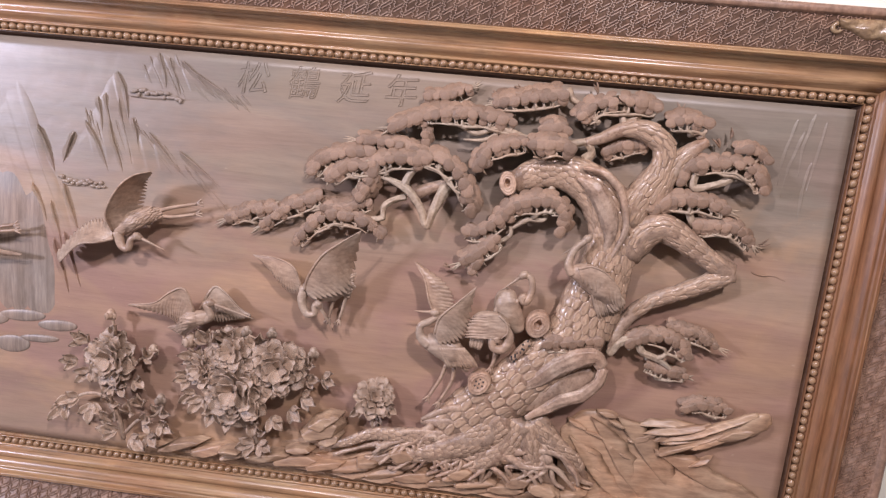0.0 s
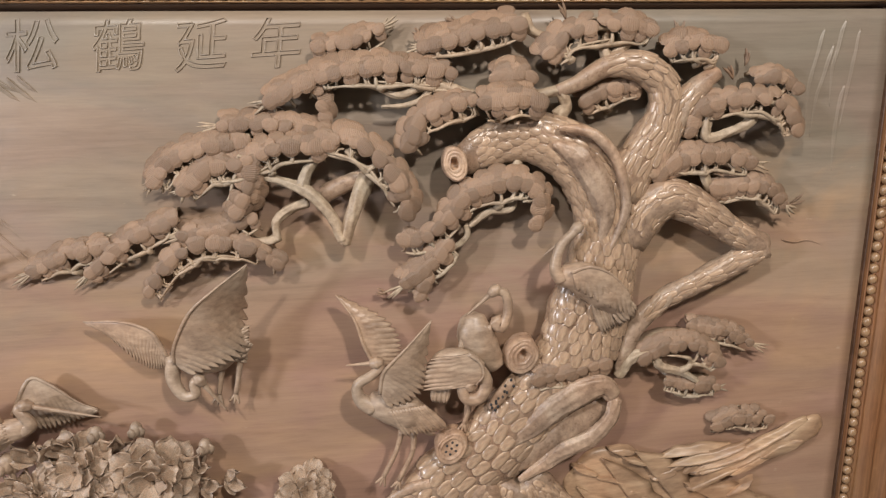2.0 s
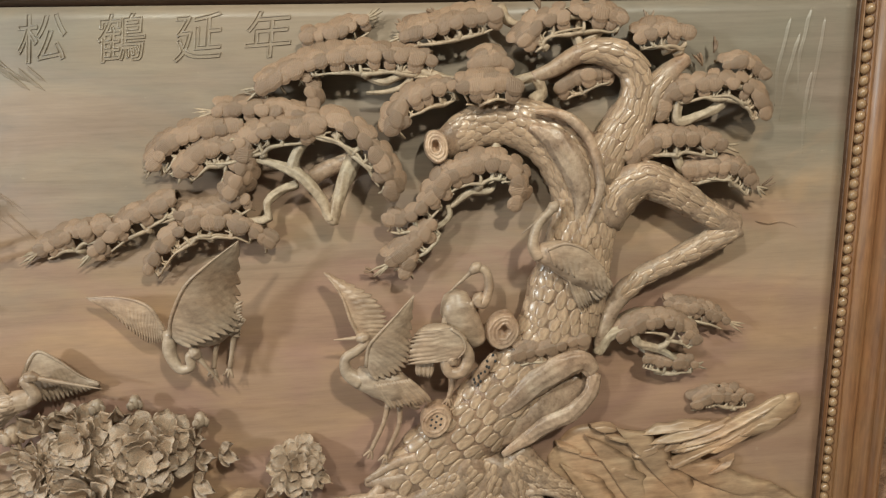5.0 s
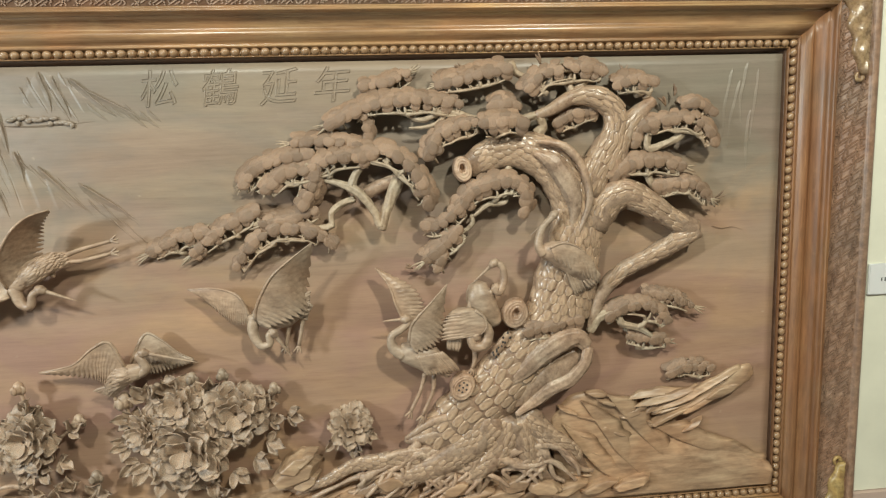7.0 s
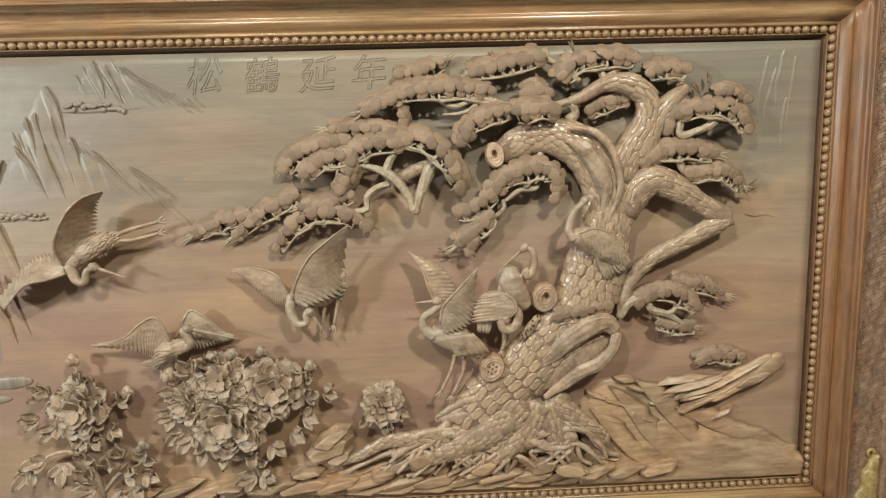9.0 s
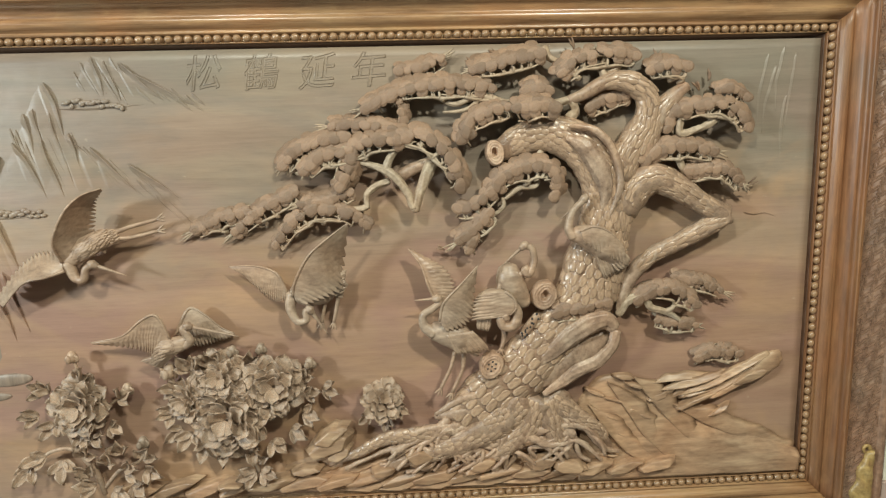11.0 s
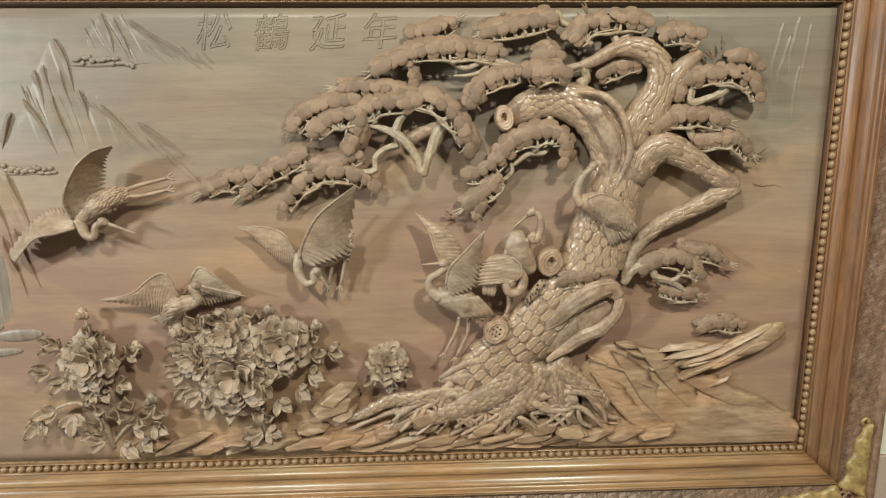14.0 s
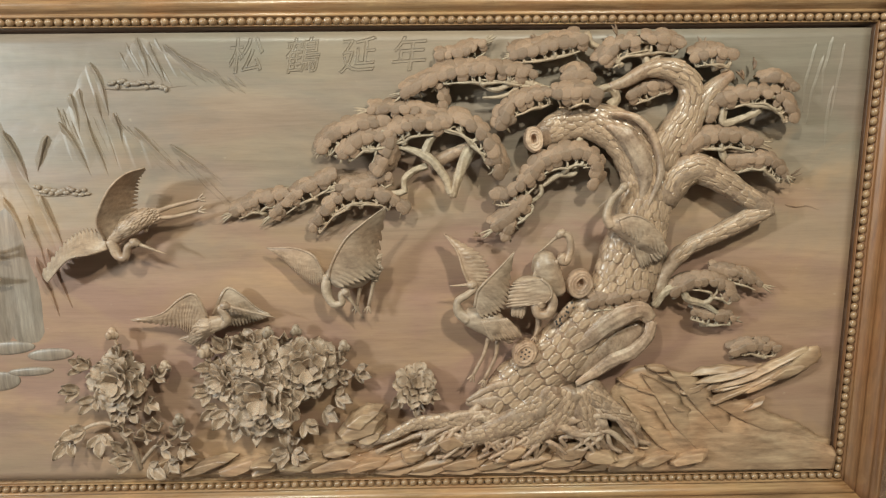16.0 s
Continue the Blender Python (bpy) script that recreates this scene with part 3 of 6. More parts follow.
def knot(p, r, turn=0.0, squash=0.7, holes=False):
    """A healed branch stump: an upstanding lip about a sunken face with rings, or with near-black dots for drilled
    holes.
    """
    bm = bmesh.new()
    c, s = math.cos(radians(turn)), math.sin(radians(turn))
    rings = []
    for f, h in ((1.22, -0.030), (1.20, -0.006), (1.10, 0.002), (1.00, 0.0032), (0.92, 0.0008), (0.84, 0.0028), (0.74, 0.0034), (0.66, 0.0004), (0.57, 0.0026),
                 (0.47, 0.0030), (0.38, -0.003), (0.30, -0.014)):
        if holes and f < 0.7:
            h = 0.0
        ring = []
        for k in range(28):
            a = math.tau * k / 28
            w = f * (1 + (0.08 if f > 0.6 else 0.3) * noise.noise(Vector((math.cos(a) * 1.4, math.sin(a) * 1.4, f + p[0] * 9))))
            x, z = r * w * math.cos(a) * squash, r * w * math.sin(a)
            ring.append(bm.verts.new(at((p[0] + c * x - s * z, p[1] + h, p[2] + s * x + c * z))))
        rings.append(ring)
    for a, b in zip(rings, rings[1:]):
        for k in range(28):
            bm.faces.new((a[k], a[(k + 1) % 28], b[(k + 1) % 28], b[k]))
    bm.faces.new(rings[-1])
    ob = part("knot", bm, BARK, tree, "drilled seed-pod knot" if holes else "ringed knot with a hollow middle")
    if holes:
        # each hole is a near-black bead standing in for the shade inside
        for k in range(7):
            a = math.tau * k / 6
            q = 0.0 if k == 6 else 0.42 * r
            bm = bmesh.new()
            x, z = q * math.cos(a) * squash, q * math.sin(a)
            ball(bm, (p[0] + c * x - s * z, p[1], p[2] + s * x + c * z), 0.0026, 0.0012, 0.0026, 0, 8, 6)
            part("hole", bm, DARK, ob, "near-black dot, a drilled hole's shade in its colour")


def foliage(pts, rows=2, r=0.0185, twigs=(), spray=0.0, step=1.50):
    """A branch of needle pads: rows of pads along a line, twigs that fork up to them."""
    n, r = 60, r * 0.79
    st = stations(pts, n)
    length = sum((st[k + 1][0] - st[k][0]).length for k in range(n))
    bm = bmesh.new()
    tube(bm, [(q[0], q[1] - 0.012, q[2]) for q in pts], 0.006, 14, 6, 0.8, 0.3)
    # hidden slab from pads to board, added to block light into the hollows
    shade_slab = []
    for p, t, o, side in st[::4]:
        up = o.cross(t)
        top = p + up * (r * rows * 0.50)
        deep = Vector((top.x, FACE + 0.004, top.z))
        front = top - o * (0.012 + 0.0075 * rows)
        lift = up * 0.005
        shade_slab.append([bm.verts.new(q) for q in (front, deep, deep + lift, front + lift)])
    for a, b in zip(shade_slab, shade_slab[1:]):
        for k in range(4):
            bm.faces.new((a[k], a[(k + 1) % 4], b[(k + 1) % 4], b[k]))
    bm.faces.new(shade_slab[0])
    bm.faces.new(shade_slab[-1])
    feet = []
    count = max(2, round(length / (r * step)))
    spots = []
    for row in range(rows + 1):
        for k in range(count + (row == 0)):
            f = (k + (0.5 if row % 2 else 0)) / count
            f = min(0.999, max(0, f + rnd.uniform(-0.025, 0.025)))
            p, t, o, side = st[int(f * n)]
            up = o.cross(t)
            place = p + up * (row * r * 0.66 + rnd.uniform(-0.10, 0.10) * r) + o * (-row * 0.0070 + rnd.uniform(-0.0015, 0.0015))
            out = o + up * (0.30 * row + rnd.uniform(-0.07, 0.07)) + t * rnd.uniform(-0.10, 0.10)
            q = r * rnd.uniform(0.82, 1.22)
            m = facing(place, up + t * rnd.uniform(-0.22, 0.22), out) @ Matrix.Diagonal((q * 1.14, q * rnd.uniform(0.78, 0.92), q * 0.56, 1))
            spots.append(m)
            if row == 0 and rows > 1 and noise.noise(place * 31) > 0.12:
                drop = place - up * r * 0.85 - o * 0.004
                spots.append(facing(drop, up + t * rnd.uniform(-0.4, 0.4), o - up * 0.12) @ Matrix.Diagonal((q * 0.92, q * 0.82, q * 0.56, 1)))
            if row == 0:
                feet.append((place - up * r * 0.72 - o * 0.006, up))
    if not twigs and length > 0.08:
        p, t, o, side = st[n // 2]
        b = p - o.cross(t) * 0.034
        twigs = [(b.x, 0.002, b.z)]

    def flat_place(q):
        return Vector((q.x, FACE - q.y, q.z))

    # each twig forks into two runners under the pads, with a comb of short stalks up to them
    for base in twigs:
        b = Vector(base)
        near = min(range(len(feet)), key=lambda i: (feet[i][0] - at(base)).length)
        fork = b.lerp(flat_place(feet[near][0] - feet[near][1] * r * 1.25), 0.80)
        tube(bm, [b, b.lerp(fork, 0.5) + Vector((0.003, 0.002, 0)), fork], [0.0080, 0.0066, 0.0052], 6, 7, 1, 0.25)
        e = flat_place(feet[near][0])
        tube(bm, [fork, fork.lerp(e, 0.5) + Vector((rnd.uniform(-0.003, 0.003), 0.002, 0)), e], [0.0040, 0.0032, 0.0026], 4, 6, 1, 0.3)
        for way in (-1, 1):
            run, ends = [fork], []
            for i in range(1, 5):
                at_i = near + way * i
                if not 0 <= at_i < len(feet):
                    break
                foot, up = feet[at_i]
                if (foot - at(base)).length > 0.105:
                    break
                run.append(flat_place(foot - up * r * (1.15 - 0.14 * i)) + Vector((0, rnd.uniform(-0.002, 0.003), rnd.uniform(-0.002, 0.002))))
                ends.append(flat_place(foot + up * r * 0.2))
            if len(run) < 2:
                continue
            tube(bm, run, [0.0044, 0.0036, 0.0026, 0.0018], 5 * len(run), 7, 1, 0.45)
            for a, e in zip(run[1:], ends):
                if rnd.random() < 0.35:
                    continue
                e = e + Vector((rnd.uniform(-0.007, 0.007), 0, 0))
                tube(bm, [a, a.lerp(e, 0.5) + Vector((rnd.uniform(-0.003, 0.003), 0.001, 0)), e], [0.0030, 0.0023, 0.0025], 4, 6, 1, 0.3)
                back = (run[0] - a).normalized() * -0.009
                tube(bm, [a - back, a - back * 0.3 + (e - a) * 0.5, e - back * 1.4], [0.0024, 0.0021, 0.0018], 3, 5, 1, 0.3)
    for foot, up in feet[::2]:
        e = flat_place(foot)
        g = e + Vector((rnd.uniform(-0.012, 0.012), -0.015, -0.013))
        tube(bm, [e, (e + g) / 2 + Vector((0.002, 0, -0.003)), g], [0.0028, 0.0026, 0.0018], 3, 5)
    if spray:
        end = Vector(pts[0] if spray < 0 else pts[-1])
        ref = Vector(pts[1] if spray < 0 else pts[-2])
        way = (end - ref).normalized()
        for k in range(5):
            tip = end + way * 0.028 * abs(spray) + Vector((rnd.uniform(-0.010, 0.010), -0.004, rnd.uniform(-0.012, 0.012)))
            blade(bm, end, tip, 0.0045, 0.0015, 0, 3)
    ob = part("branch", bm, TWIG, tree)
    for m in spots:
        piece("needle_pad", PADS[rnd.randrange(6)], m, ob)
    return ob


# trunk and limbs
limb("trunk", [(-0.085, 0.019, 0.738), (0.011, 0.022, 0.826), (0.105, 0.027, 0.902), (0.192, 0.031, 0.996), (0.261, 0.031, 1.080), (0.288, 0.031, 1.166), (0.310, 0.031, 1.255), (0.321, 0.032, 1.336), (0.298, 0.033, 1.409), (0.241, 0.035, 1.468), (0.167, 0.035, 1.493), (0.094, 0.035, 1.477), (0.051, 0.035, 1.451)],
     [0.050, 0.070, 0.078, 0.074, 0.076, 0.080, 0.066, 0.062, 0.062, 0.052, 0.042, 0.035, 0.026], 60, 24, 0.54, (0.04, 0.95), full=0.98, taper=0.36)
limb("limb", [(0.336, 0.030, 1.384), (0.376, 0.034, 1.462), (0.408, 0.038, 1.522), (0.405, 0.042, 1.577), (0.357, 0.046, 1.609), (0.305, 0.046, 1.608), (0.254, 0.044, 1.582), (0.218, 0.042, 1.569)],
     [0.050, 0.036, 0.030, 0.028, 0.026, 0.019, 0.014, 0.011], 40, 16, 0.75, (0.04, 0.72), full=0.52, long=1.55)
limb("limb", [(0.234, 0.040, 1.573), (0.146, 0.042, 1.558), (0.064, 0.044, 1.568), (-0.001, 0.046, 1.583), (-0.047, 0.044, 1.566), (-0.086, 0.042, 1.575)], [0.012, 0.011, 0.010, 0.010, 0.008, 0.004], 30, 10, 0.9, None, TWIG, 0.3, 5)
limb("limb", [(0.004, 0.046, 1.579), (-0.017, 0.044, 1.558), (-0.048, 0.042, 1.549), (-0.083, 0.040, 1.548)], [0.008, 0.007, 0.005, 0.003], 14, 8, 0.9, None, TWIG, 0.3, 5)
limb("limb", [(0.223, 0.042, 1.567), (0.234, 0.040, 1.546), (0.225, 0.036, 1.527)], [0.010, 0.012, 0.016], 10, 10, 0.8, None, TWIG, 0.3, 5)
limb("limb", [(0.386, 0.026, 1.423), (0.409, 0.032, 1.482), (0.433, 0.036, 1.527), (0.468, 0.038, 1.568), (0.507, 0.036, 1.598)], [0.044, 0.036, 0.027, 0.020, 0.013], 26, 14, 0.75, (0.12, 0.7), BARK, 0.15, 5, full=0.50, long=1.55)
limb("limb", [(0.351, 0.032, 1.306), (0.388, 0.038, 1.356), (0.435, 0.044, 1.379), (0.490, 0.046, 1.353), (0.553, 0.048, 1.311), (0.613, 0.046, 1.280)], [0.044, 0.040, 0.034, 0.030, 0.024, 0.025], 34, 16, 0.75, (0.12, 0.92), BARK, 0.12, 5, full=0.50, long=1.55)
limb("limb", [(0.615, 0.046, 1.283), (0.566, 0.044, 1.255), (0.498, 0.042, 1.220), (0.426, 0.040, 1.184), (0.379, 0.040, 1.135), (0.355, 0.040, 1.078), (0.348, 0.036, 1.034)], [0.025, 0.023, 0.020, 0.019, 0.018, 0.013, 0.008], 36, 14, 0.8, (0.1, 0.6), BARK, 0.15, 4, full=0.50, long=1.55)
limb("limb", [(0.347, 0.040, 1.037), (0.371, 0.044, 1.073), (0.410, 0.046, 1.081), (0.429, 0.044, 1.055), (0.470, 0.044, 1.041), (0.514, 0.040, 1.010)], [0.013, 0.014, 0.013, 0.010, 0.009, 0.006], 26, 10, 0.9, None, TWIG, 0.3, 5)
limb("limb", [(-0.157, 0.046, 1.317), (-0.146, 0.046, 1.355), (-0.123, 0.044, 1.410), (-0.112, 0.040, 1.432)], [0.013, 0.013, 0.018, 0.018], 14, 12, 0.85, None, TWIG, 0.1, 6)
limb("limb", [(-0.159, 0.046, 1.323), (-0.176, 0.048, 1.366), (-0.215, 0.050, 1.411), (-0.254, 0.050, 1.428), (-0.288, 0.048, 1.437)], [0.013, 0.012, 0.013, 0.010, 0.006], 20, 10, 0.9, None, TWIG, 0.3, 5)
limb("limb", [(-0.224, 0.048, 1.413), (-0.213, 0.050, 1.441), (-0.194, 0.050, 1.466), (-0.166, 0.048, 1.477)], [0.012, 0.011, 0.009, 0.006], 14, 9, 0.9, None, TWIG, 0.3, 5)
limb("limb", [(-0.272, 0.040, 1.327), (-0.272, 0.040, 1.358), (-0.250, 0.038, 1.378), (-0.217, 0.034, 1.390)], [0.009, 0.008, 0.009, 0.010], 14, 9, 0.9, None, TWIG, 0.3, 5)
limb("limb", [(-0.189, 0.026, 1.401), (-0.147, 0.028, 1.422), (-0.104, 0.030, 1.437)], [0.016, 0.016, 0.014], 12, 10, 0.7, None, BARK, 0.2)
limb("limb", [(-0.316, 0.036, 1.326), (-0.284, 0.040, 1.327), (-0.270, 0.036, 1.334)], [0.006, 0.009, 0.011], 8, 8, 0.9, None, TWIG, 0.3, 5)
limb("limb", [(0.150, 0.040, 1.452), (0.144, 0.042, 1.430), (0.171, 0.040, 1.405)], [0.010, 0.010, 0.007], 10, 9, 0.9, None, TWIG, 0.3, 5)
limb("limb", [(0.144, 0.040, 1.391), (0.135, 0.042, 1.368), (0.099, 0.042, 1.365), (0.064, 0.040, 1.339)], [0.008, 0.010, 0.009, 0.006], 16, 9, 0.9, None, TWIG, 0.3, 5)
limb("limb", [(0.059, 0.036, 1.341), (0.058, 0.036, 1.318), (0.026, 0.034, 1.294)], [0.008, 0.007, 0.005], 10, 8, 0.9, None, TWIG, 0.3, 5)
limb("limb", [(0.488, 0.046, 1.525), (0.490, 0.046, 1.486), (0.528, 0.044, 1.491), (0.566, 0.044, 1.508), (0.581, 0.044, 1.533)], [0.010, 0.011, 0.010, 0.011, 0.012], 20, 10, 0.9, None, TWIG, 0.3, 5)
limb("limb", [(0.486, 0.040, 1.448), (0.495, 0.042, 1.411), (0.505, 0.040, 1.389)], [0.012, 0.010, 0.008], 10, 9, 0.9, None, TWIG, 0.3, 5)
limb("limb", [(0.305, 0.046, 1.618), (0.297, 0.046, 1.639), (0.302, 0.044, 1.666)], [0.011, 0.009, 0.006], 10, 9, 0.9, None, TWIG, 0.3, 5)
limb("limb", [(0.311, 0.044, 1.626), (0.336, 0.044, 1.644), (0.363, 0.042, 1.661)], [0.010, 0.009, 0.006], 10, 9, 0.9, None, TWIG, 0.3, 5)
limb("limb", [(0.194, 0.036, 1.660), (0.173, 0.038, 1.669), (0.159, 0.036, 1.693)], [0.006, 0.010, 0.011], 10, 9, 0.9, None, TWIG, 0.3, 5)
# fold of the long slit and the hollow log
slit = smooth_line([(0.212, 0.066, 1.498), (0.240, 0.066, 1.492), (0.269, 0.066, 1.481), (0.295, 0.066, 1.454), (0.314, 0.066, 1.416), (0.324, 0.066, 1.372), (0.319, 0.064, 1.334), (0.305, 0.058, 1.285)], 14)
for off, deep, rad, flat in ((0.030, -0.002, [0.006, 0.016, 0.022, 0.023, 0.022, 0.020, 0.014, 0.006], 0.70), (-0.016, 0.005, [0.004, 0.008, 0.009, 0.009, 0.009, 0.008, 0.007, 0.004], 1.0)):
    pts = []
    for k, q in enumerate(slit):
        d = (slit[min(k + 1, 14)] - slit[max(k - 1, 0)]).normalized()
        shrink = math.sin(math.pi * min(1.0, 0.12 + k / 14 * 0.9))
        pts.append(q + Vector((d.z, 0, -d.x)) * off * (0.35 + 0.65 * shrink) + Vector((0, deep, 0)))
    limb("bark_fold", pts, rad, 48, 26 if flat < 1 else 12, flat, None, BARK, 0.10, 9 if flat < 1 else 4)
# log's inside in the darkened bark, its shade painted in
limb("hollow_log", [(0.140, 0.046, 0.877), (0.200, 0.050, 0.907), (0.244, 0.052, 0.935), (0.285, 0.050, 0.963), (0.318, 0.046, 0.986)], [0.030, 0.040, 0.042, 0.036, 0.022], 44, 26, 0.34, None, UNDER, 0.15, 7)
limb("log_lip", [(0.125, 0.062, 0.917), (0.171, 0.068, 0.955), (0.218, 0.074, 0.997), (0.265, 0.076, 1.026), (0.306, 0.074, 1.034), (0.331, 0.068, 1.010)], [0.009, 0.019, 0.025, 0.025, 0.020, 0.014], 60, 30, 0.5, None, BARK, 0.16, 9)
limb("log_lip", [(0.333, 0.068, 1.004), (0.324, 0.072, 0.966), (0.289, 0.072, 0.931), (0.241, 0.068, 0.905), (0.198, 0.062, 0.873), (0.154, 0.056, 0.840)], [0.013, 0.014, 0.016, 0.017, 0.014, 0.006], 60, 28, 0.55, None, BARK, 0.16, 8)
limb("log_lip", [(-0.122, 0.034, 0.789), (-0.046, 0.045, 0.836), (0.044, 0.052, 0.846), (0.112, 0.054, 0.867)], [0.006, 0.012, 0.012, 0.007], 20, 9, 0.8, None, BARK, 0.2, 4)
limb("log_lip", [(-0.123, 0.031, 0.782), (-0.071, 0.041, 0.792), (0.021, 0.046, 0.810), (0.101, 0.048, 0.827)], [0.008, 0.016, 0.013, 0.006], 20, 9, 0.7, None, BARK, 0.2, 4)
knot((0.038, 0.058, 1.450), 0.026, 10, 0.7)
knot((0.155, 0.070, 1.100), 0.030, -20, 0.85)
knot((0.021, 0.068, 0.924), 0.030, -35, 0.8, True)
knot((0.434, 0.064, 1.389), 0.026, 70, 0.6)

# strip of bark with small holes, their shade put on as near-black dots
bm = bmesh.new()
pierced = [(0.098, 0.062, 0.997), (0.112, 0.062, 1.018), (0.137, 0.062, 1.051)]
tube(bm, pierced, [0.008, 0.013, 0.009], 20, 14, 0.5, 0.3)
strip = part("pierced_bark", bm, BARK, tree, "light bark strip dotted with near-black painted holes")
for k, q in enumerate(smooth_line(pierced, 12)):
    bm = bmesh.new()
    ball(bm, (q.x + 0.006 * math.sin(2.4 * k), q.y + 0.0062, q.z + 0.004 * math.cos(3.1 * k)), 0.0026, 0.0016, 0.0032, 0, 8, 6)
    part("hole", bm, DARK, strip, "near-black dot, a drilled hole's shade in its colour")

# needle pads
foliage([(-0.184, 0.025, 1.646), (-0.132, 0.030, 1.652), (-0.082, 0.025, 1.675)], 2, 0.017, (), 1.0)
foliage([(-0.264, 0.045, 1.561), (-0.207, 0.055, 1.585), (-0.132, 0.060, 1.606), (-0.055, 0.060, 1.608), (0.039, 0.055, 1.600)], 2, 0.0195, [(-0.081, 0.044, 1.577), (0.004, 0.044, 1.583)], -1.2)
foliage([(-0.186, 0.050, 1.580), (-0.180, 0.050, 1.549), (-0.176, 0.045, 1.532)], 1, 0.018)
foliage([(-0.349, 0.037, 1.522), (-0.296, 0.045, 1.522), (-0.232, 0.050, 1.516), (-0.179, 0.050, 1.501)], 2, 0.018, [(-0.311, 0.030, 1.505)], -1.2)
foliage([(-0.467, 0.033, 1.433), (-0.434, 0.040, 1.467), (-0.376, 0.048, 1.485), (-0.312, 0.050, 1.493)], 2, 0.0185, (), -0.8)
foliage([(-0.414, 0.050, 1.418), (-0.375, 0.057, 1.450), (-0.317, 0.062, 1.460), (-0.261, 0.068, 1.481), (-0.207, 0.068, 1.484), (-0.167, 0.062, 1.487)], 2, 0.0195, [(-0.272, 0.050, 1.443), (-0.344, 0.044, 1.432)], -0.8)
foliage([(-0.297, 0.062, 1.465), (-0.309, 0.062, 1.422), (-0.335, 0.057, 1.378)], 2, 0.0185, [(-0.288, 0.048, 1.437)])
foliage([(-0.186, 0.062, 1.497), (-0.127, 0.070, 1.489), (-0.080, 0.073, 1.449), (-0.054, 0.070, 1.404), (-0.046, 0.062, 1.368)], 2, 0.0205, [(-0.141, 0.050, 1.476), (-0.112, 0.044, 1.438)])
foliage([(-0.691, 0.018, 1.282), (-0.631, 0.025, 1.309), (-0.558, 0.030, 1.324)], 2, 0.0165, (), -1.5)
foliage([(-0.594, 0.025, 1.279), (-0.542, 0.035, 1.317), (-0.492, 0.040, 1.346), (-0.437, 0.043, 1.368)], 2, 0.0175, [(-0.491, 0.026, 1.314)], -1.4)
foliage([(-0.500, 0.033, 1.236), (-0.456, 0.045, 1.294), (-0.406, 0.053, 1.324), (-0.351, 0.055, 1.323), (-0.308, 0.053, 1.310), (-0.272, 0.045, 1.281)], 1, 0.0190, [(-0.409, 0.036, 1.294), (-0.379, 0.036, 1.295)])
foliage([(-0.428, 0.043, 1.339), (-0.366, 0.048, 1.345), (-0.309, 0.048, 1.368)], 2, 0.0180, (), -1.0)
foliage([(-0.040, 0.062, 1.482), (-0.019, 0.068, 1.520), (0.026, 0.070, 1.543), (0.071, 0.068, 1.554)], 2, 0.0185, [(0.053, 0.044, 1.530)])
foliage([(-0.009, 0.045, 1.644), (0.041, 0.053, 1.651), (0.095, 0.055, 1.665), (0.150, 0.053, 1.674)], 3, 0.0185, [(0.082, 0.038, 1.642)], -1.0)
foliage([(0.087, 0.083, 1.548), (0.128, 0.088, 1.553), (0.177, 0.083, 1.550)], 2, 0.0205)
foliage([(0.113, 0.062, 1.590), (0.137, 0.068, 1.596), (0.168, 0.062, 1.591)], 2, 0.019)
foliage([(0.199, 0.057, 1.627), (0.223, 0.062, 1.652), (0.273, 0.065, 1.668), (0.334, 0.062, 1.671), (0.379, 0.057, 1.662)], 2, 0.0195, [(0.299, 0.046, 1.647), (0.238, 0.044, 1.619)])
foliage([(0.272, 0.037, 1.550), (0.312, 0.043, 1.569), (0.360, 0.040, 1.576)], 2, 0.0175)
foliage([(0.413, 0.053, 1.634), (0.450, 0.057, 1.642), (0.500, 0.053, 1.639)], 2, 0.0185, [(0.463, 0.034, 1.612), (0.484, 0.034, 1.607)])
foliage([(0.460, 0.050, 1.495), (0.471, 0.057, 1.529), (0.516, 0.062, 1.543), (0.573, 0.065, 1.549), (0.629, 0.062, 1.530), (0.656, 0.055, 1.490)], 2, 0.0185, [(0.574, 0.046, 1.528), (0.617, 0.040, 1.517)])
foliage([(0.582, 0.045, 1.581), (0.612, 0.050, 1.587), (0.658, 0.043, 1.564)], 2, 0.0155, [(0.627, 0.028, 1.559)])
foliage([(0.406, 0.053, 1.419), (0.436, 0.060, 1.444), (0.494, 0.062, 1.451), (0.575, 0.055, 1.438)], 2, 0.0185, [(0.490, 0.040, 1.420)], 1.2)
foliage([(0.514, 0.050, 1.392), (0.555, 0.055, 1.394), (0.605, 0.055, 1.392), (0.653, 0.045, 1.358)], 2, 0.0170, [(0.535, 0.032, 1.372), (0.609, 0.032, 1.364)], 1.0)
foliage([(0.031, 0.055, 1.349), (0.052, 0.062, 1.387), (0.099, 0.068, 1.410), (0.150, 0.068, 1.414), (0.184, 0.062, 1.390), (0.181, 0.055, 1.338)], 2, 0.0195, [(0.111, 0.044, 1.373)])
foliage([(-0.053, 0.043, 1.319), (-0.011, 0.050, 1.322), (0.028, 0.055, 1.359)], 1, 0.0185)
foliage([(-0.051, 0.043, 1.239), (-0.013, 0.050, 1.266), (0.025, 0.053, 1.307)], 2, 0.0185, [(0.031, 0.034, 1.288)], -1.6)
foliage([(-0.026, 0.045, 1.217), (-0.014, 0.048, 1.249)], 1, 0.018)
